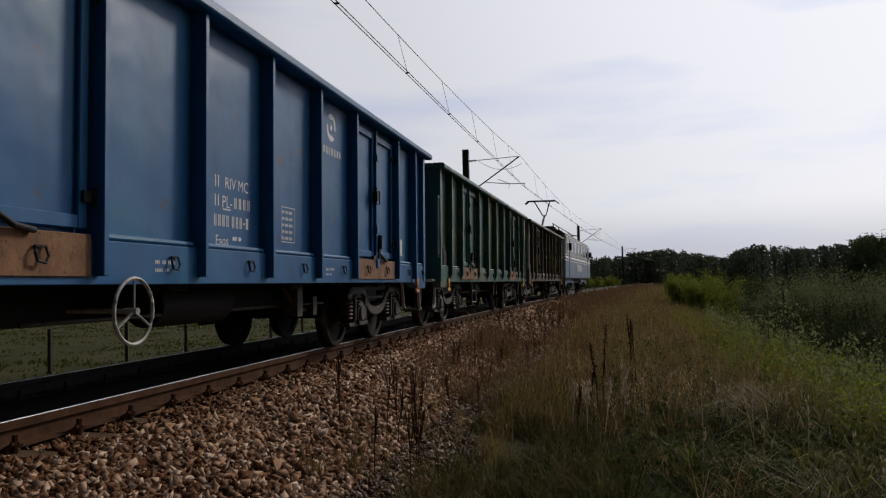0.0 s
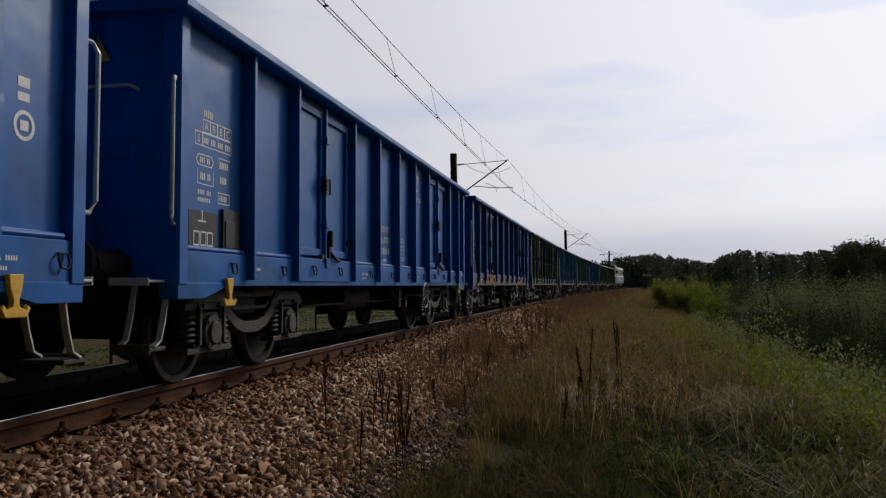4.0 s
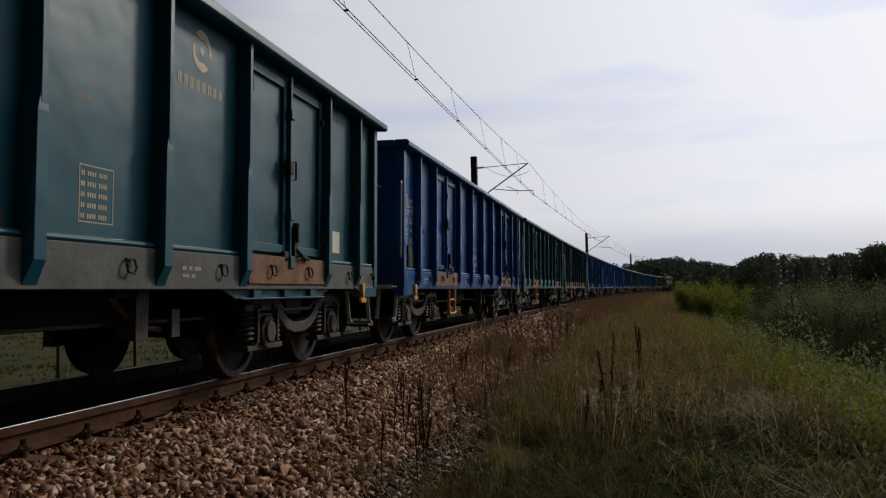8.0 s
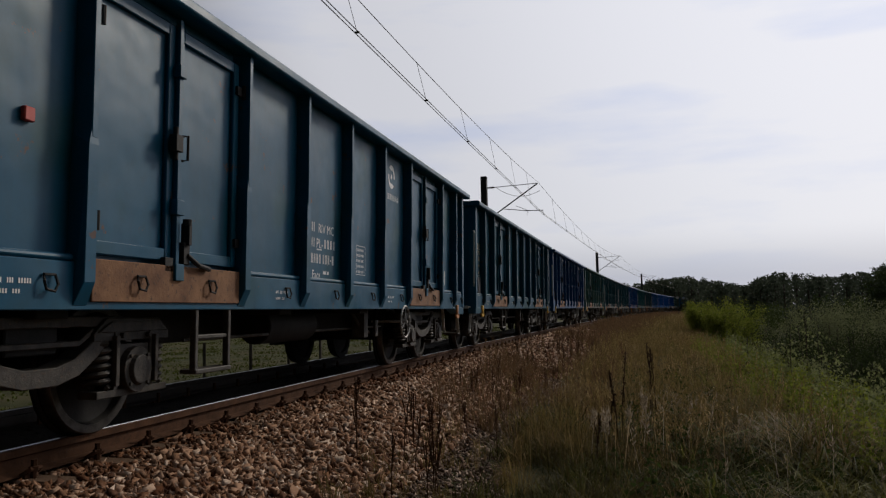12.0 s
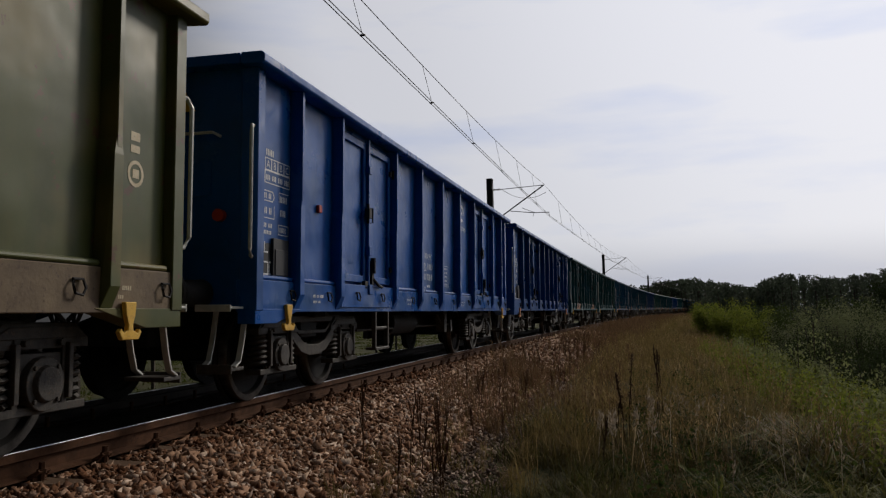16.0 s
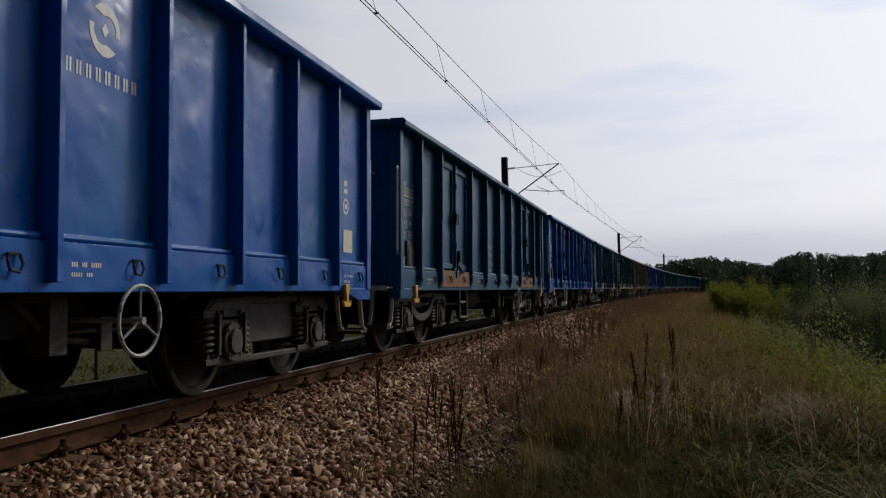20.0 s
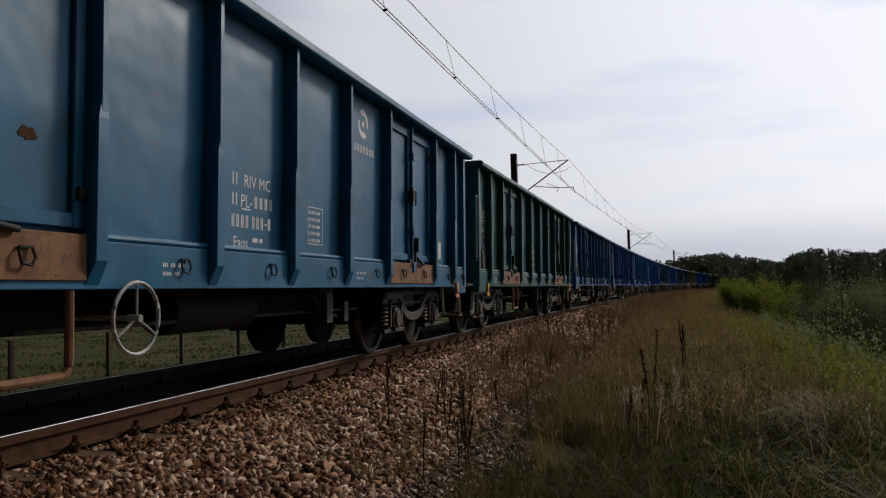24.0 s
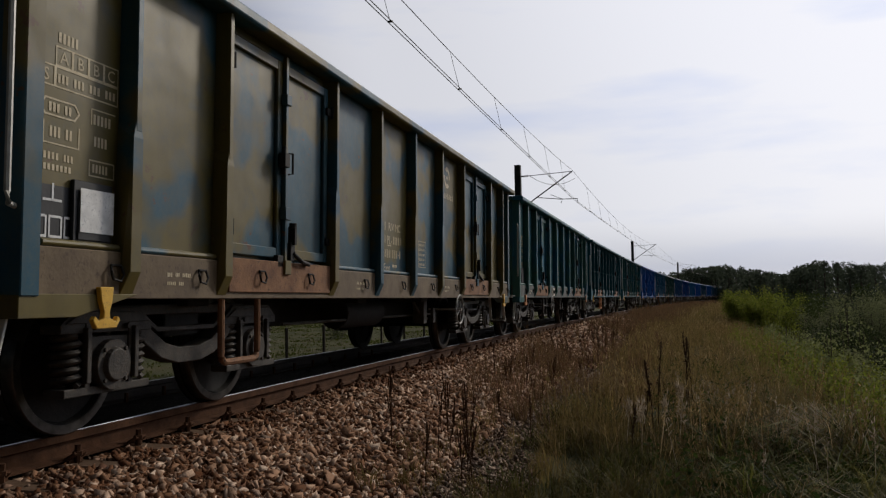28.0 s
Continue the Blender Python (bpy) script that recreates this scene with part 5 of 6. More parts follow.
        part("upper_arm", Form().tube([(-0.08, knee[0], knee[1]), (-0.45, head[0], head[1])], 0.035, 6).tube([(0.08, knee[0], knee[1]), (0.45, head[0], head[1])], 0.035, 6).mesh("upper_arm", MAST), base)
        for dy in (-0.18, 0.18):
            part("contact_strip", Form().tube([(-0.95, head[0] + dy, head[1] - 0.16), (-0.75, head[0] + dy, head[1]), (0.75, head[0] + dy, head[1]), (0.95, head[0] + dy, head[1] - 0.16)], 0.035, 6).mesh("contact_strip", MAST), base)
    panto(-6.9, True)
    panto(6.6, False)
    return lo


LOCO = locomotive()

# ---- plants and stones ----
RNG = np.random.default_rng(11)


def spread(n, s0, s1, lat0, lat1, power=1.0):
    """Random spots beside the track, denser near the camera when power > 1."""
    s = s0 + (s1 - s0) * RNG.random(n) ** power
    lat = lat0 + (lat1 - lat0) * RNG.random(n)
    x = np.array([bend(a) for a in s]) + lat
    z = np.interp(lat, [p[0] for p in PROFILE], [p[1] for p in PROFILE])
    return s, lat, np.stack([x, s, z], 1)


def blades(base, height, width, lean, mat, name):
    """Bent tapering blades of grass at the given feet."""
    n = len(base)
    a = RNG.random(n) * 2 * math.pi
    d = np.stack([np.cos(a), np.sin(a), np.zeros(n)], 1)
    side = np.stack([-np.sin(a + RNG.normal(0, 0.5, n)), np.cos(a), np.zeros(n)], 1)
    out = []
    for u, w in ((0, 1.0), (0.4, 0.85), (0.75, 0.5)):
        p = base + d * (lean * u ** 2 * height)[:, None]
        p[:, 2] += height * u * (1 - 0.25 * lean * u)
        out += [p - side * (width * w)[:, None], p + side * (width * w)[:, None]]
    tip = base + d * (lean * height)[:, None]
    tip[:, 2] += height * (1 - 0.45 * lean)
    out += [tip, tip]
    return soup(name, np.stack(out, 1), [(0, 1, 3, 2), (2, 3, 5, 4), (4, 5, 7, 6)], mat)


def leaf_cloud(centres, sizes, mat, name, droop=0.3, slim=0.32, rise=0.0):
    """Folded leaves: two halves along a midrib. rise pulls them upright."""
    n = len(centres)
    d = RNG.normal(size=(n, 3))
    d[:, 2] -= droop
    if rise:
        d = d * (1 - rise) + np.array([0, 0, 2.0 * rise])
    d /= np.linalg.norm(d, axis=1)[:, None]
    s = np.cross(d, RNG.normal(size=(n, 3)))
    s /= np.linalg.norm(s, axis=1)[:, None]
    u = np.cross(d, s)
    L, W = sizes[:, None], sizes[:, None] * slim
    c = centres
    v = np.stack([c, c + d * L * 0.45 + s * W + u * W * 0.4, c + d * L, c + d * L * 0.45 - s * W + u * W * 0.4], 1)
    return soup(name, v, [(0, 1, 2), (0, 2, 3)], mat)


GRASS_GREEN = plant("green_grass", [(0.016, 0.022, 0.004), (0.062, 0.072, 0.012), (0.190, 0.170, 0.060), (0.012, 0.016, 0.004), (0.085, 0.066, 0.024)], patch_scale=0.9, patch=(0.085, 0.064, 0.022))
GRASS_LONG = plant("long_grass", [(0.022, 0.028, 0.005), (0.090, 0.098, 0.016), (0.230, 0.205, 0.090), (0.018, 0.020, 0.006), (0.060, 0.066, 0.010), (0.150, 0.150, 0.030), (0.030, 0.034, 0.007)])
GRASS_BANK = plant("bank_grass", [(0.058, 0.066, 0.009), (0.150, 0.150, 0.026), (0.260, 0.230, 0.064), (0.090, 0.092, 0.015)], patch_scale=0.7, patch=(0.160, 0.118, 0.042))
GRASS_FIELD = plant("field_grass", [(0.062, 0.078, 0.016), (0.078, 0.090, 0.020), (0.088, 0.094, 0.026)])
GRASS_DRY = plant("dry_grass", [(0.140, 0.088, 0.036), (0.290, 0.195, 0.086), (0.500, 0.365, 0.190), (0.070, 0.048, 0.020), (0.215, 0.148, 0.056), (0.135, 0.112, 0.034)], patch_scale=0.45, patch=(0.165, 0.122, 0.040))
GRASS_RUSSET = plant("russet_grass", [(0.080, 0.042, 0.022), (0.140, 0.078, 0.040), (0.210, 0.135, 0.070), (0.100, 0.070, 0.032)])
STRAW = plant("pale_seed_heads", [(0.26, 0.20, 0.14), (0.42, 0.35, 0.26), (0.18, 0.13, 0.085)])
WEED = plant("dark_dock_stalk", [(0.060, 0.034, 0.020), (0.11, 0.062, 0.036), (0.080, 0.045, 0.027)])
DOCK = plant("black_dock_stalk", [(0.035, 0.020, 0.014), (0.055, 0.032, 0.022)])
LEAF_PALE = plant("pale_sapling_leaves", [(0.130, 0.150, 0.055), (0.230, 0.245, 0.110), (0.170, 0.190, 0.080)])
LEAF_BRIGHT = plant("young_leaves", [(0.085, 0.115, 0.014), (0.215, 0.245, 0.036), (0.140, 0.168, 0.024), (0.260, 0.265, 0.060)])
LEAF_WILLOW = plant("grey_willow_leaves", [(0.105, 0.120, 0.058), (0.180, 0.192, 0.096), (0.140, 0.155, 0.075)], through_light=0.35)
LEAF_MID = plant("bush_leaves", [(0.028, 0.044, 0.012), (0.058, 0.078, 0.020), (0.040, 0.058, 0.015)], through_light=0.35)
LEAF_DARK = plant("dark_leaves", [(0.028, 0.042, 0.015), (0.052, 0.070, 0.026), (0.036, 0.052, 0.018)], through_light=0.3)
# far wood: the haze of distance is mixed into the leaf colour, paler and greyer
LEAF_HAZED = plant("hazed_wood_leaves", [(0.050, 0.064, 0.046), (0.080, 0.098, 0.064), (0.064, 0.080, 0.054)], through_light=0.3)
BARK = simple("grey_bark", (0.05, 0.042, 0.034), (0.10, 0.085, 0.07), 8, 0.9, 0, 0.5)


def tufts(name, n, per, s0, s1, a, b, h, w, lean, mat, label, power=1.6, radius=0.10, keep=-0.15, tilt=0.0):
    """Tussocks: blades that spring from a common foot and arch outwards, thick in patches."""
    s, lat, foot = spread(n, s0, s1, a, b, power)
    ok = np.array([noise.noise(Vector((p[0] * 0.55, p[1] * 0.55, 7.3 * len(name)))) > keep for p in foot])
    ok &= np.hypot(foot[:, 0] - EYE[0], foot[:, 1]) > 2.8
    foot, s = foot[ok], s[ok]
    tall = RNG.uniform(0.6, 1.0, len(foot)) * np.array([1.0 + 0.80 * noise.noise(Vector((p[0] * 1.5, p[1] * 1.1, 5.5))) + 0.45 * noise.noise(Vector((p[0] * 0.5, p[1] * 0.5, 9.5))) for p in foot])
    base, s, tall = np.repeat(foot, per, 0), np.repeat(s, per), np.repeat(tall, per)
    k = len(base)
    base[:, :2] += RNG.normal(0, radius, (k, 2))
    me = blades(base, RNG.uniform(h[0], h[1], k) * tall, RNG.uniform(0.6, 1.4, k) * w * (1 + s / 35), RNG.uniform(lean[0], lean[1], k), mat, name)
    return tagged(new(name, me), label, "grass", kind="stuff")


def seed_heads(name, n, s0, s1, a, b, h, mat, label, bits=14, power=1.4, spread_out=0.02, size=0.03):
    """Thin stalks that end in a loose panicle."""
    s, lat, base = spread(n, s0, s1, a, b, power)
    ok = np.hypot(base[:, 0] - EYE[0], base[:, 1]) > 3.2
    base, s = base[ok], s[ok]
    k = len(base)
    hh = RNG.uniform(h[0], h[1], k)
    dx = RNG.normal(0, 0.16, (k, 2)) * hh[:, None]
    top = base + np.concatenate([dx, hh[:, None]], 1)
    wd = (0.0018 * (1 + s / 25))[:, None] * np.array([[1.0, 0, 0]])
    stalk = np.stack([base - wd, base + wd, top + wd * 0.5, top - wd * 0.5], 1)
    ob = tagged(new(name, soup(name, stalk, [(0, 1, 2, 3)], mat)), label, "grass", kind="stuff")
    u = RNG.uniform(0.72, 1.05, (k, bits))
    c = base[:, None] + (top - base)[:, None] * u[..., None] + RNG.normal(0, spread_out, (k, bits, 3))
    grow = np.repeat(1 + s / 30, bits)
    part("panicle", leaf_cloud(c.reshape(-1, 3), RNG.uniform(0.5, 1.2, k * bits) * size * grow, mat, "panicle", 0.0, 0.13, 0.55), ob)
    return ob


def forbs(name, n, s0, s1, a, b, h, mat, label, leaves=26, size=0.05, power=1.3):
    """Leafy herbs: an upright stem ringed with leaves."""
    s, lat, base = spread(n, s0, s1, a, b, power)
    ok = np.hypot(base[:, 0] - EYE[0], base[:, 1]) > 3.4
    base = base[ok]
    k = len(base)
    hh = RNG.uniform(h[0], h[1], k)
    top = base + np.concatenate([RNG.normal(0, 0.10, (k, 2)), hh[:, None]], 1)
    wd = np.array([[0.004, 0, 0]])
    ob = tagged(new(name, soup(name, np.stack([base - wd, base + wd, top + wd * 0.4, top - wd * 0.4], 1), [(0, 1, 2, 3)], mat)), label, "weeds", kind="stuff")
    u = RNG.random((k, leaves)) ** 0.7
    c = base[:, None] + (top - base)[:, None] * u[..., None] + RNG.normal(0, 0.045, (k, leaves, 3))
    part("foliage", leaf_cloud(c.reshape(-1, 3), RNG.uniform(0.5, 1.3, k * leaves) * size, mat, "foliage", 0.4), ob)
    return ob


# the embankment's shoulder
tufts("green_grass", 760, 32, 2.6, 11, 3.15, 7.4, (0.18, 0.46), 0.0042, (0.3, 1.1), GRASS_GREEN, "rough green grass tussocks on the embankment shoulder", 1.0, 0.09, -0.12)
tufts("low_dry_grass", 260, 24, 4.6, 14, 3.3, 5.6, (0.14, 0.42), 0.0030, (0.2, 1.0), GRASS_DRY, "short dry grass among the green", 1.0, 0.08, -0.15)
tufts("dry_grass", 2600, 26, 6.6, 46, 3.35, 7.1, (0.24, 0.62), 0.0034, (0.15, 1.15), GRASS_DRY, "tall dry grass tussocks beside the track", 1.5, 0.06, -0.08)
tufts("long_grass", 230, 26, 4.2, 11, 5.0, 8.0, (0.35, 0.72), 0.0062, (0.75, 1.4), GRASS_LONG, "long arching grass tussocks", 1.0, 0.05, -0.10)
tufts("pale_grass", 26, 34, 5.2, 12, 5.0, 7.6, (0.35, 0.70), 0.0026, (0.9, 1.5), STRAW, "bleached drooping grass tussocks", 1.1, 0.03, -0.5)
tufts("bank_grass", 900, 28, 5.0, 26, 5.8, 9.2, (0.28, 0.62), 0.0042, (0.4, 1.3), GRASS_BANK, "yellow-green grass over the crest of the bank", 1.0, 0.10, -0.35)
tufts("slope_grass", 420, 20, 8, 60, 7.5, 13, (0.4, 0.9), 0.005, (0.3, 0.9), GRASS_GREEN, "overgrown green grass down the bank", 1.3, 0.2, -0.4)
tufts("crest_grass", 520, 24, 14, 70, 5.2, 7.6, (0.25, 0.62), 0.0030, (0.1, 0.7), GRASS_BANK, "greener grass along the crest", 1.3, 0.12, 0.02)
# along the ballast
tufts("russet_patch", 120, 17, 9.4, 19, 2.0, 2.9, (0.25, 0.80), 0.0024, (0.1, 0.7), GRASS_RUSSET, "russet withered weeds rooted in the ballast toe", 1.0, 0.08, -0.25)
tufts("russet_grass", 300, 22, 8.5, 60, 2.8, 4.6, (0.22, 0.60), 0.0026, (0.1, 0.9), GRASS_RUSSET, "russet withered grass along the ballast edge", 1.2)
tufts("path_grass", 85, 18, 5, 15, 2.35, 3.4, (0.10, 0.30), 0.0026, (0.3, 1.0), GRASS_DRY, "sparse dry grass in the gravel path", 1.0, 0.05, -0.1)
tufts("verge_grass", 620, 16, 30, 150, 1.45, 3.2, (0.3, 0.62), 0.0035, (0.1, 0.5), GRASS_RUSSET, "withered grass creeping over the far ballast", 1.2, 0.2, -0.6)
# farther off
tufts("far_grass", 1500, 16, 28, 230, 3.0, 7.6, (0.30, 0.72), 0.004, (0.1, 0.6), GRASS_DRY, "dry grass along the far embankment", 1.3, 0.3, -0.6)
tufts("far_russet_grass", 700, 16, 28, 200, 2.2, 4.4, (0.35, 0.72), 0.004, (0.1, 0.5), GRASS_RUSSET, "russet grass along the far ballast edge", 1.2, 0.3, -0.6)
tufts("field_grass", 2600, 14, 2, 110, -46, -4.4, (0.06, 0.17), 0.020, (0.4, 1.1), GRASS_FIELD, "green field grass behind the track", 1.3, 0.4, -0.6)
tufts("near_grass", 420, 22, -9, 4, 3.2, 11, (0.15, 0.40), 0.004, (0.3, 1.0), GRASS_GREEN, "rough grass round the standpoint on the shoulder", 1.0, 0.12, -0.3)
seed_heads("grass_flowers", 1300, 7.5, 34, 3.4, 7.0, (0.40, 0.80), GRASS_DRY, "brown flowering grass heads over the tussocks", 10, 1.3, 0.012, 0.034)
seed_heads("russet_flowers", 420, 9, 55, 2.2, 4.2, (0.40, 0.75), GRASS_RUSSET, "russet seed heads along the ballast edge", 12, 1.2, 0.014, 0.040)
seed_heads("pale_plume", 7, 7.5, 11, 4.1, 4.7, (0.50, 0.66), STRAW, "pale fluffy seed plumes", 46, 1.0, 0.02, 0.05)
seed_heads("arching_heads", 40, 4.6, 11, 4.6, 8.0, (0.35, 0.7), STRAW, "bleached nodding grass heads", 16, 1.0, 0.012, 0.035)
forbs("leafy_weeds", 900, 7.0, 27, 6.2, 8.8, (0.28, 0.80), LEAF_BRIGHT, "leafy yellow-green herbs over the crest of the bank", 34, 0.048)
forbs("pale_herbs", 260, 9.0, 30, 6.6, 8.6, (0.45, 0.95), LEAF_PALE, "tall pale-leaved herbs along the crest of the bank", 40, 0.055)
forbs("low_weeds", 420, 5, 18, 4.4, 9, (0.15, 0.42), LEAF_MID, "low dark green herbs among the grass", 28, 0.050)


def weed(x, y, z, h, seed, thin=False):
    r = random.Random(seed)
    top = new("dry_weed")
    top.matrix_basis = Matrix.Translation((x, y, z))
    tagged(top, "dark withered dock weed with seeded stalks", "weed", "weeds by the ballast")
    for j in range(1 + seed % 2 if thin else 1):
        lx, ly, hh = r.uniform(-0.10, 0.10), r.uniform(-0.10, 0.10), h * r.uniform(0.8, 1.0)
        stalk = [(0, 0, -0.05), (lx * 0.25, ly * 0.25, hh * 0.5), (lx, ly, hh)]
        f = Form().tube(stalk, 0.0045 if thin else 0.0055, 5)
        for i in range(3 if thin else 2):
            u = r.uniform(0.4, 0.8)
            p = Vector((lx * u, ly * u, hh * u))
            q = p + Vector((r.uniform(-0.035, 0.035), r.uniform(-0.035, 0.035), r.uniform(0.15, 0.26)))
            f.tube([p, q], 0.004, 4)
        part("stalk", f.mesh("stalk", WEED if thin else DOCK), top)
        n = 16 if thin else 60
        u = RNG.random(n) ** 0.7 * 0.6 + 0.4
        c = np.stack([lx * u * u + RNG.normal(0, 0.006, n), ly * u * u + RNG.normal(0, 0.006, n), hh * u], 1)
        tagged(part("seed_head", leaf_cloud(c, RNG.uniform(0.012, 0.035, n), WEED if thin else DOCK, "seed_head"), top), kind="stuff")
    return top


def spot(lat, s):
    return bend(s) + lat, s, level(lat)


for i, (lat, s, h) in enumerate([(4.44, 9.1, 1.25), (4.40, 9.0, 0.95), (4.28, 9.2, 0.78), (4.82, 11.3, 1.26), (4.86, 11.2, 1.2), (4.79, 11.5, 1.05), (4.20, 8.0, 0.6)]):
    weed(*spot(lat, s), h, i)
for i in range(64):
    lat = 2.2 + 1.1 * RNG.random()
    weed(*spot(lat, 5.6 + 24 * RNG.random() ** 1.2), 0.30 + 0.4 * RNG.random(), 100 + i, True)


def bush(name, x, y, z, w, h, n, mat, label, size, seed, category="bush"):
    r = np.random.default_rng(seed)
    top = new(name)
    top.matrix_basis = Matrix.Translation((x, y, z))
    tagged(top, label, category, "bushes of the bank")
    f = Form()
    spots = []
    wands = 26
    for j in range(wands):
        a, rad = r.random() * 6.28, w * 0.5 * math.sqrt(r.random())
        tip = Vector((rad * math.cos(a), rad * math.sin(a), h * r.uniform(0.62, 1.0) * (1 - 0.9 * (rad / w) ** 2)))
        mid = Vector((tip.x * 0.5, tip.y * 0.5, tip.z * 0.55))
        if j < 12:
            f.tube([(tip.x * 0.12, tip.y * 0.12, -0.3), mid, mid.lerp(tip, 0.6)], 0.007 + 0.004 * h, 5)
        k = n // wands
        u = r.random(k) ** 0.75
        lean = np.array(tip)[None] * (u ** 0.85)[:, None]
        lean[:, 2] = tip.z * (0.08 + 0.95 * u)
        loose = (0.16 * w / 3 + 0.05 * h) * (1.15 - u)[:, None] + 0.03 * w
        spots.append(lean + r.normal(size=(k, 3)) * loose * np.array([1, 1, 0.7]))
    part("branchwork", f.mesh("branchwork", BARK), top)
    c = np.concatenate(spots)
    c[:, 2] = np.maximum(c[:, 2], 0.05)
    part("crown", leaf_cloud(c, r.uniform(0.6, 1.3, len(c)) * size, mat, "crown"), top)
    return top


BUSHES = [
    # lat, s, width, height of the top over the rails, leaves, leaf size, tone
    (7.5, 46, 1.9, 1.15, 2400, 0.15, 0), (8.3, 44, 1.7, 0.90, 2200, 0.14, 0), (9.0, 48, 2.0, 1.20, 2200, 0.15, 0),
    (8.0, 58, 2.6, 1.25, 2200, 0.17, 0), (10.6, 56, 3.0, 1.20, 2200, 0.17, 0),
    (11.6, 44, 3.0, 0.85, 2600, 0.13, 3), (12.9, 40, 3.2, 0.75, 2800, 0.13, 3), (14.6, 42, 3.8, 1.05, 2800, 0.14, 3), (10.9, 36, 2.6, 0.10, 2400, 0.12, 2),
    (12.4, 33, 3.0, 0.15, 2600, 0.12, 2), (14.4, 34, 3.4, 0.80, 2800, 0.13, 3), (16.4, 36, 4.2, 1.20, 2800, 0.15, 3), (9.6, 29, 2.0, -0.45, 1800, 0.10, 2),
    (11.0, 26, 2.2, -0.40, 2200, 0.10, 2), (12.8, 26, 2.8, 0.10, 2400, 0.11, 2), (14.8, 28, 3.4, 0.70, 2600, 0.12, 3), (17.2, 29, 4.0, 0.95, 2600, 0.13, 2),
    (12.2, 20, 2.4, -0.55, 2200, 0.09, 2), (10.2, 20, 1.8, -0.75, 1600, 0.08, 1), (14.2, 21, 3.0, -0.10, 2400, 0.10, 2),
    (12.4, 66, 5.0, 1.2, 1900, 0.2, 1), (18.0, 52, 6.0, 1.4, 2400, 0.2, 3), (21.5, 46, 6.5, 1.7, 2600, 0.2, 2), (16.0, 60, 5.6, 1.1, 2200, 0.2, 3),
    (24, 60, 8.0, 1.9, 2200, 0.25, 2), (20, 70, 7.0, 1.1, 2000, 0.26, 1), (30, 70, 9.0, 2.2, 2200, 0.28, 2), (14, 84, 6.0, 1.0, 1600, 0.30, 1),
    (22, 92, 8.0, 1.4, 1600, 0.34, 2), (32, 95, 10, 1.9, 1600, 0.36, 2), (11, 100, 6.0, 0.9, 1400, 0.34, 1), (18, 120, 9.0, 1.2, 1400, 0.40, 1),
    (28, 125, 10, 1.8, 1400, 0.42, 2), (40, 120, 11, 2.4, 1400, 0.42, 2), (40, 80, 10, 2.6, 1800, 0.32, 2), (22, 33, 6.0, 1.6, 2600, 0.16, 2),
    (26, 40, 7.0, 2.0, 2600, 0.18, 2), (-16, 46, 3, 0.2, 900, 0.1, 2), (-6.5, 140, 4.5, 1.9, 1500, 0.26, 0), (-4.0, 150, 4.0, 1.7, 1400, 0.26, 0), (-10, 150, 6.0, 2.0, 1400, 0.30, 1),
]
TONES = [(LEAF_BRIGHT, "bright green young shrub on the bank"), (LEAF_MID, "leafy green bush on the bank"), (LEAF_DARK, "dark dense bush below the embankment"), (LEAF_WILLOW, "grey-green willow bush below the embankment")]
for i, (lat, s, w, tip, n, size, tone) in enumerate(BUSHES):
    x, y, z = spot(lat, s)
    h = (tip - z) * 1.06
    if s < 75:
        n, size = int(n * 2.6), size * 0.58
    bush("bush", x, y, z, w, h, n, TONES[tone][0], TONES[tone][1], size, 300 + i)


# how high the wood stands over the horizon: degrees to the right of the line, degrees up
SKYLINE = [(-14, 1.3), (-0.8, 1.5), (1.9, 1.75), (4.5, 2.05), (6.8, 1.6), (8.5, 1.3), (9.2, 1.8), (10.5, 2.15), (12.5, 1.8), (14.5, 1.9), (16, 2.0), (17, 2.5), (18, 2.0), (34, 2.1)]


def sapling(lat, s, h, seed):
    r = np.random.default_rng(seed)
    x, y, z = spot(lat, s)
    top = new("sapling")
    top.matrix_basis = Matrix.Translation((x, y, z))
    tagged(top, "slender sapling with pale green leaves on the bank", "sapling", "saplings of the bank")
    for j in range(3):
        lx, ly, hh = r.normal() * 0.16, r.normal() * 0.16, h * r.uniform(0.7, 1.0)
        part("stem", Form().tube([(0, 0, -0.1), (lx * 0.4, ly * 0.4, hh * 0.55), (lx, ly, hh)], 0.008, 5).mesh("stem", BARK), top)
        n = 80
        u = r.uniform(0.2, 1.03, n)
        c = np.stack([lx * u, ly * u, hh * u], 1) + r.normal(0, 0.07, (n, 3))
        tagged(part("foliage", leaf_cloud(c, r.uniform(0.04, 0.085, n), LEAF_PALE, "foliage", 0.5, 0.30), top), kind="stuff")


for i, (lat, s, h) in enumerate([(6.9, 18.0, 1.05), (7.15, 18.4, 0.95), (7.5, 15.0, 1.65), (7.75, 15.3, 1.45), (7.3, 15.4, 1.2), (8.0, 13.4, 1.15), (8.4, 13.8, 1.2), (8.8, 14.4, 1.45), (7.6, 12.0, 0.8), (8.2, 12.2, 0.95), (8.9, 12.4, 1.2),
                                (7.2, 24.0, 0.8), (7.5, 28.0, 0.9), (6.9, 13.2, 0.55)]):
    sapling(lat, s, h, 700 + i)


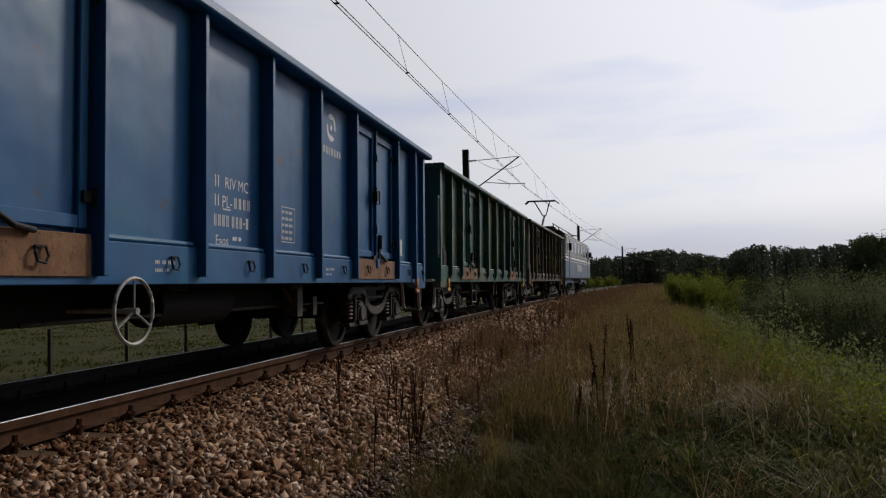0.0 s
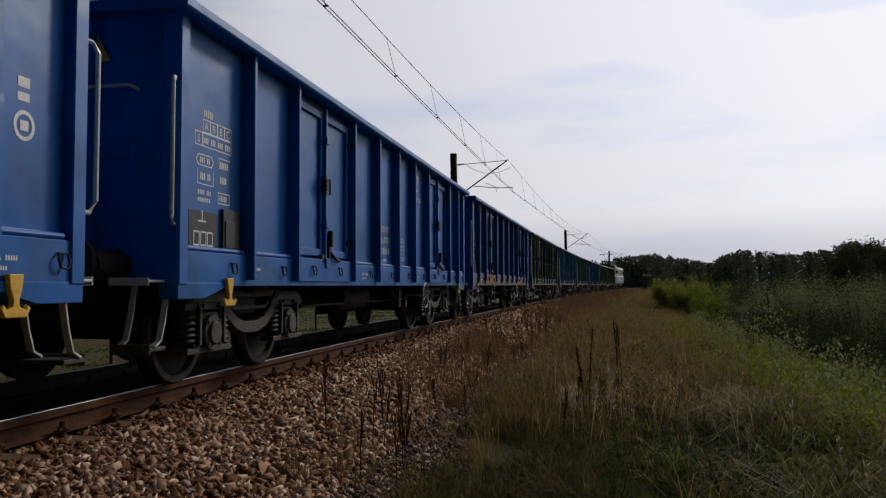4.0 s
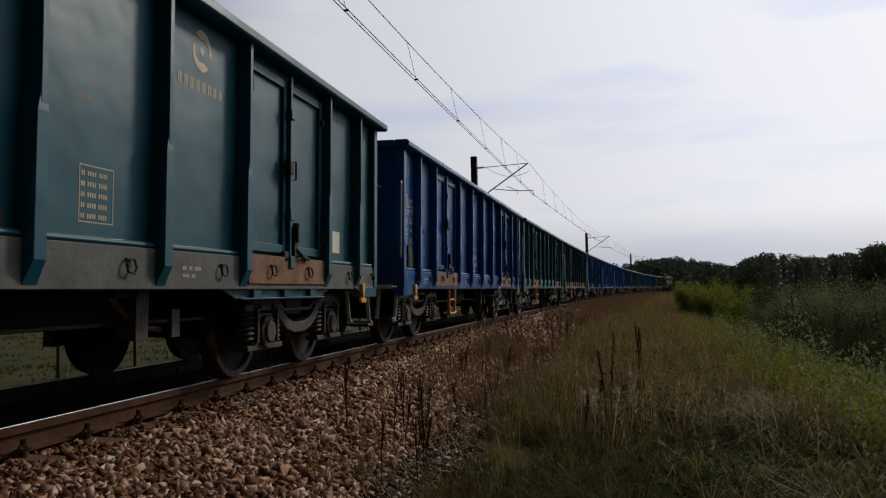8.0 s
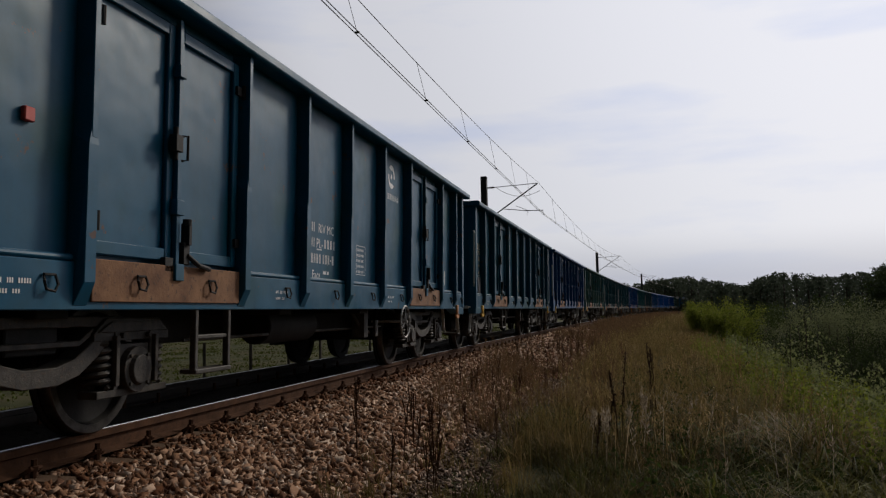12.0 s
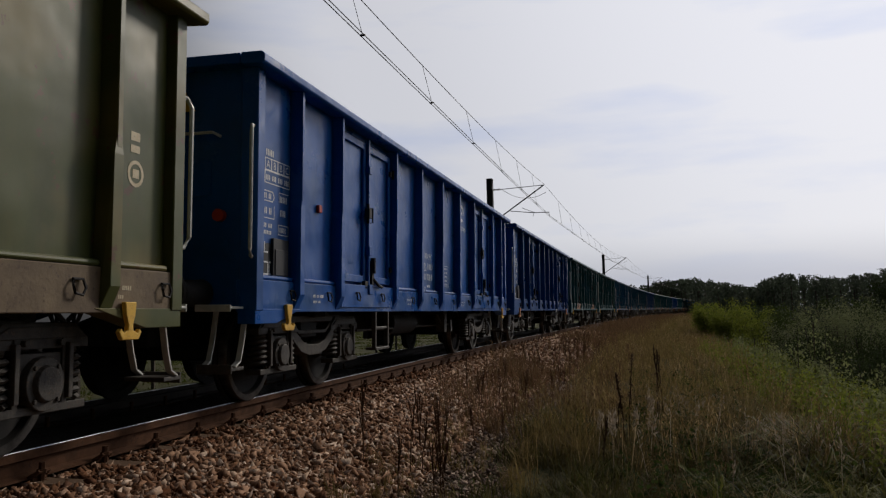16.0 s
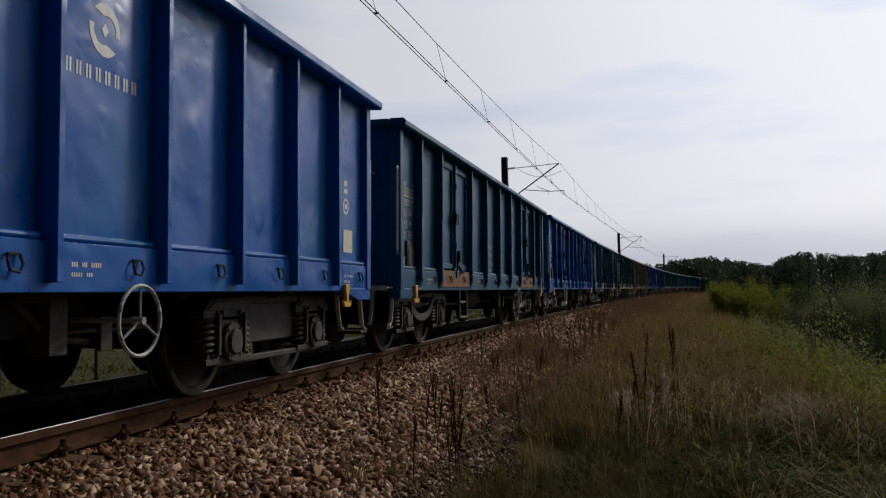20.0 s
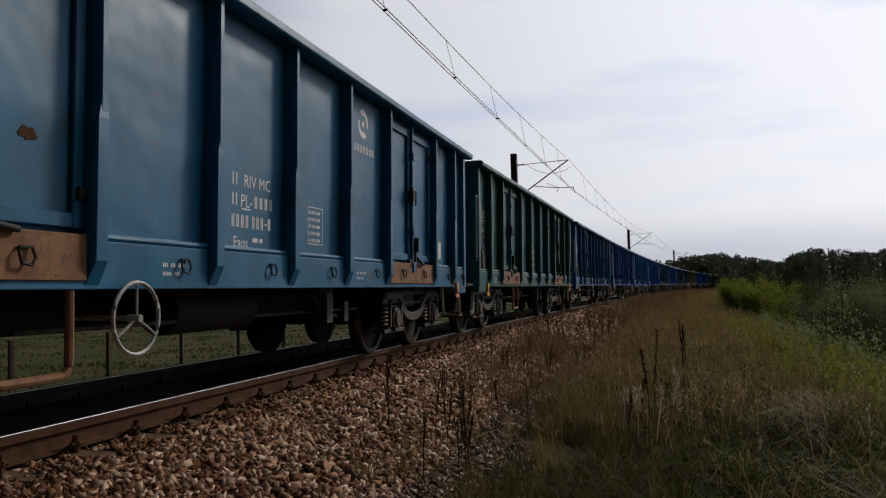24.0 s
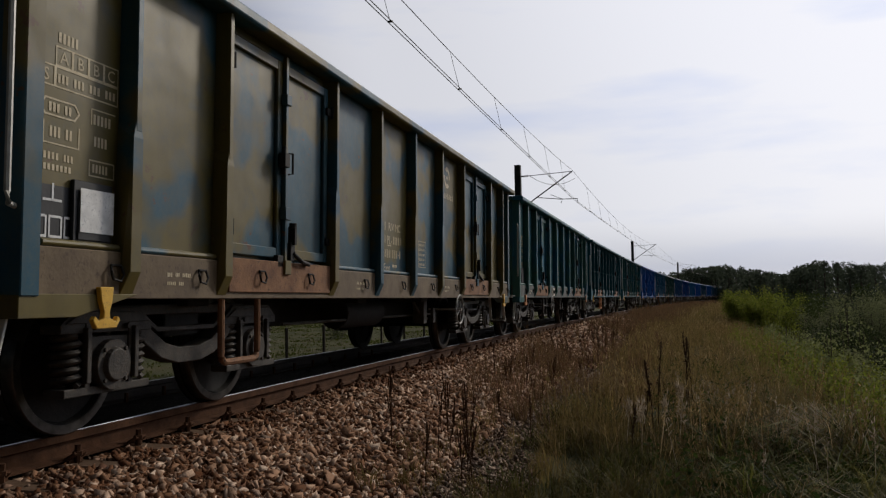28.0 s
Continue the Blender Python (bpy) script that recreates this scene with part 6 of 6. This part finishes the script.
def far_wood():
    """The wooded horizon: crowns of clumped leaves over trunks, all in one."""
    r = np.random.default_rng(5)
    cs, sz = [], []
    trunk = Form()
    for i in range(760):
        az = r.uniform(-14, 34)
        d = r.uniform(200, 300)
        rise = np.interp(az, [q[0] for q in SKYLINE], [q[1] for q in SKYLINE]) + r.normal() * 0.10 - (0.30 if i % 3 == 0 else 0.05)
        x, y = EYE[0] + d * math.sin(radians(az)), d * math.cos(radians(az))
        h = d * math.tan(radians(rise)) + EYE[2] + 4.2
        w = r.uniform(2.6, 4.2)
        z0 = -4.2
        trunk.tube([(x, y, z0), (x + r.normal() * 0.3, y, z0 + h * 0.8)], 0.18, 5)
        m = 330
        u = r.random(m) ** 0.8
        wid = w * (1 - 0.75 * u ** 2.2)
        a = r.random(m) * 6.28
        rad = np.sqrt(r.random(m)) * wid
        cs.append(np.stack([x + rad * np.cos(a), y + rad * np.sin(a), z0 + h * (0.02 + 0.98 * u)], 1))
        sz.append(r.uniform(0.32, 0.72, m))
    me = leaf_cloud(np.concatenate(cs), np.concatenate(sz), LEAF_HAZED, "far_wood", 0.0, 0.45)
    w = tagged(new("far_wood", me), "mixed wood along the horizon, paled by haze in its leaf colour", "trees", kind="stuff")
    part("trunks", trunk.mesh("trunks", BARK), w)


far_wood()


def tree(x, y, z, h, w, seed):
    r = np.random.default_rng(seed)
    top = new("tree")
    top.matrix_basis = Matrix.Translation((x, y, z))
    tagged(top, "dark broadleaf tree standing above the bushes", "tree", "trees behind the bank")
    f, knots = Form(), []
    part("trunk", Form().cyl((0, 0), 0.26, -0.5, h * 0.55, "z", 10, 0.13).mesh("trunk", BARK, smooth=True), top)
    for j in range(26):
        u = r.uniform(0.25, 1.0)
        rad = w * 0.5 * (1 - 0.7 * abs(u - 0.5) ** 1.3) * r.uniform(0.4, 1)
        a = r.random() * 6.28
        tip = Vector((rad * math.cos(a), rad * math.sin(a), h * u))
        f.tube([(0, 0, h * min(0.55, u * 0.6)), tip * 0.6 + Vector((0, 0, h * u * 0.32)), tip], 0.04, 5)
        knots += [tip, tip + Vector((r.normal(), r.normal(), r.normal())) * w * 0.08]
    part("limbs", f.mesh("limbs", BARK), top)
    c = np.concatenate([np.array(k)[None] + r.normal(size=(150, 3)) * w * 0.07 for k in knots])
    part("crown", leaf_cloud(c, r.uniform(0.18, 0.34, len(c)), LEAF_DARK, "crown"), top)


for i, (az, d, h, w) in enumerate([(17.1, 120, 9.8, 7.5), (20.5, 90, 8.5, 8.0), (24, 75, 8.5, 8.0)]):
    a = radians(az)
    tree(EYE[0] + d * math.sin(a), d * math.cos(a), -4.1, h, w, 40 + i)

# fence posts in the field beyond the track
POSTWOOD = simple("grey_fence_wood", (0.06, 0.05, 0.04), (0.11, 0.095, 0.08), 9, 0.9, 0, 0.4)
fp = Form().prism([(-0.05, -0.05), (0.05, -0.05), (0.04, 0.05), (-0.05, 0.045)], -0.3, 1.15, "z").mesh("fence_post", POSTWOOD, 0.008)
for i in range(14):
    ob = new("fence_post", fp)
    s = 2 + i * 3.2
    ob.matrix_basis = Matrix.Translation((bend(s) - 9.5, s, -1.2)) @ Matrix.Rotation(0.3 * i, 4, "Z")
    tagged(ob, "weathered wooden fence post in the field", "fence post", "fence posts in the field")


# small white boards on posts beyond the crest of the bank
board_me = Form().cyl((0, 0), 0.24, -0.02, 0.02, "y", 16).mesh("marker_board", WHITE, 0.004)
for x, y, z in [(9.9, 150.0, 3.07), (14.9, 150.0, 2.53), (15.9, 150.0, 2.43)]:
    ob = new("marker_post", Form().tube([(0, 0, -4.6 - z), (0, 0, -0.2)], 0.05, 6).mesh("marker_post", POSTWOOD))
    ob.matrix_basis = Matrix.Translation((x, y, z))
    tagged(ob, "small round white marker board on a grey post", "sign", "marker boards by the bank")
    part("marker_board", board_me, ob, m=Matrix.Translation((0, -0.075, 0)))


# ---- ballast stones ----
def stone_material(name, red, dull=0.0):
    """Broken granite: each stone of its own tone, browned by brake dust towards the rail."""
    m, t, b = material(name, 0.9)
    g = t.nodes.new("ShaderNodeNewGeometry")
    c = ramp_node(t, g.outputs["Random Per Island"], (0.0, (0.060, 0.030, 0.018)), (0.32, (0.15, 0.074, 0.038)), (0.55, (0.32, 0.180, 0.105)), (0.76, (0.62, 0.435, 0.305)), (0.92, (0.76, 0.59, 0.45)), (1.0, (0.10, 0.064, 0.048)))
    dust = noise_node(t, 0.9, 3, 0.5)
    c = mix_node(t, ramp_node(t, dust, (0.38, (red * 0.5,) * 3), (0.62, (red,) * 3)), c, (0.118, 0.044, 0.017))
    if dull:
        c = mix_node(t, dull, c, (0.125, 0.105, 0.090))
    grain = noise_node(t, 60, 4, 0.7)
    c = mix_node(t, ramp_node(t, grain, (0.40, (0, 0, 0)), (0.75, (0.30, 0.30, 0.30))), c, (0.11, 0.068, 0.046))
    link(t, c, b.inputs["Base Color"])
    bump_node(t, b, noise_node(t, 45, 4, 0.6), 0.4, 0.01)
    return m


STONE, STONE_RED, STONE_GREY = stone_material("ballast_stone", 0.36), stone_material("rusted_ballast_stone", 0.84), stone_material("path_gravel", 0.10, 0.55)


def stones():
    r = np.random.default_rng(21)
    base = np.array([(x, y, z) for x in (-1, 1) for y in (-1, 1) for z in (-1, 1)], float) * 0.72
    tri = [(0, 1, 3), (0, 3, 2), (4, 6, 7), (4, 7, 5), (0, 4, 5), (0, 5, 1), (2, 3, 7), (2, 7, 6), (0, 2, 6), (0, 6, 4), (1, 5, 7), (1, 7, 3)]

    def batch(n, s0, s1, a, b, size, power, fade=1.0):
        s = s0 + (s1 - s0) * RNG.random(n) ** power
        lat = a + (b - a) * RNG.random(n) ** fade
        p = np.stack([np.array([bend(q) for q in s]) + lat, s, np.interp(lat, [q[0] for q in PROFILE], [q[1] for q in PROFILE])], 1)
        ok = np.abs(np.abs(lat) - 0.755) > 0.10
        over = np.abs((s + 3.0 + 0.31) % 0.62 - 0.31) < 0.125
        ok &= ~(over & (np.abs(lat) < 1.16 + 0.10 * RNG.random(n)) & (RNG.random(n) < 0.88))
        p, s = p[ok], s[ok]
        n = len(p)
        v = base[None] * (1 + r.normal(0, 0.34, (n, 8, 1))) + r.normal(0, 0.20, (n, 8, 3))
        v = v * np.stack([r.uniform(0.9, 1.8, n), r.uniform(0.6, 1.25, n), r.uniform(0.40, 0.95, n)], 1)[:, None]
        turn, tip_x, tip_y = r.uniform(0, math.pi, n), r.normal(0, 0.34, n), r.normal(0, 0.34, n)
        q = np.stack([np.cos(turn), tip_x * np.cos(turn) + tip_y * np.sin(turn), tip_y * np.cos(turn) - tip_x * np.sin(turn), np.sin(turn)], 1)
        q /= np.linalg.norm(q, axis=1)[:, None]
        w, x, y, z = q.T
        R = np.stack([np.stack([1 - 2 * (y * y + z * z), 2 * (x * y - z * w), 2 * (x * z + y * w)], 1),
                      np.stack([2 * (x * y + z * w), 1 - 2 * (x * x + z * z), 2 * (y * z - x * w)], 1),
                      np.stack([2 * (x * z - y * w), 2 * (y * z + x * w), 1 - 2 * (x * x + y * y)], 1)], 1)
        k = r.uniform(0.6, 1.25, n) * size * (1 + s / 60)
        v = np.einsum("nij,nkj->nki", R, v) * k[:, None, None]
        p[:, 2] += k * r.uniform(0.0, 0.8, n)
        return v + p[:, None, :]

    red = batch(20000, 2.0, 17, 0.85, 2.2, 0.0200, 1.0, 1.5)
    tagged(new("rusted_stones", soup("rusted_stones", red, tri, STONE_RED)), "ballast stones browned by rust beside the rail", "stones", kind="stuff")
    near = np.concatenate([batch(30000, 2.0, 17, 1.30, 2.75, 0.0232, 1.0), batch(11000, 17, 42, 0.85, 3.0, 0.030, 1.3), batch(2200, 3, 25, -2.4, -0.85, 0.034, 1.0), batch(3000, -7, 2.0, 0.85, 2.9, 0.034, 1.0)])
    tagged(new("ballast_stones", soup("ballast_stones", near, tri, STONE)), "loose angular ballast stones, rust-stained near the rail", "stones", kind="stuff")
    path = batch(9000, 2.5, 17, 2.45, 3.45, 0.015, 1.0)
    tagged(new("path_stones", soup("path_stones", path, tri, STONE_GREY)), "small grey gravel trodden into a path", "stones", kind="stuff")
    # stones between the rails share that colour of oil and painted shade
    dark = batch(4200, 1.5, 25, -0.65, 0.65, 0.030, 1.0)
    tagged(new("oily_stones", soup("oily_stones", dark, tri, OILY_SHADED)), "oil-stained ballast stones between the rails with the train's shade in their colour", "stones", kind="stuff")
    for v in batch(280, 4.6, 8.5, 1.15, 2.6, 0.031, 1.0):
        c = v.mean(0)
        me = soup("stone", (v - c)[None], tri, STONE)
        part("stone", me, bed, m=Matrix.Translation(c + np.array([0, 0, 0.012])))


stones()


# ---- what moves ----
def run(t):
    """Metres the train has run past the camera at t."""
    return 0.431 + 19.0286 * t - 0.0158746 * t ** 2 + 9.16e-5 * t ** 3


OFFSETS = [(-3, 0.24), (-1, 0.24), (1, 0.02), (3, -0.33), (7, -0.49), (10, 0.32), (11, 0.1), (14, 0.35), (19, 0.03), (22, -0.08), (26, -0.40), (27, 0.18), (28, 0.24), (29, 0.05), (31, -0.1), (32, 0.05), (37, 0.05)]


def carriage_pose(mid, pivot):
    """Two bogies on the track carry the thing: it lies along the chord between them."""
    a, b = on_track(mid - pivot), on_track(mid + pivot)
    d = b - a
    lean = Matrix.Translation((0.75, 0, 0)) @ Matrix.Rotation(CANT, 4, "Y") @ Matrix.Translation((-0.75, 0, 0))
    return Matrix.Translation((a + b) / 2) @ Matrix.Rotation(-math.atan2(d.x, d.y), 4, "Z") @ lean


def motions():
    times = [i * 1.0 for i in range(29)]
    for k, w in WAGONS.items():
        off = float(np.interp(k, [o[0] for o in OFFSETS], [o[1] for o in OFFSETS]))
        walk(w, [(t, carriage_pose(run(t) - 14.04 * k + off + HALF * (0.953 if k == 27 else 1), 4.5)) for t in times])
    walk(LOCO, [(t, carriage_pose(run(t) + 28.08 + 0.24 + 2 * HALF + 0.66 + 0.62 + 9.1, 5.1)) for t in times])
    for ya, sets in WHEELS.items():
        first = sets[0]
        walk(first, [(i / FPS, Matrix.Translation((0, ya, 0.462)) @ Matrix.Rotation(-(run(i / FPS) / 0.46) % (2 * math.pi), 4, "X")) for i in range(28 * FPS + 1)])
        keys = first.animation_data
        for other in sets[1:]:
            other.rotation_mode = "QUATERNION"
            other.animation_data_create()
            other.animation_data.action = keys.action
            other.animation_data.action_slot = keys.action_slot


motions()
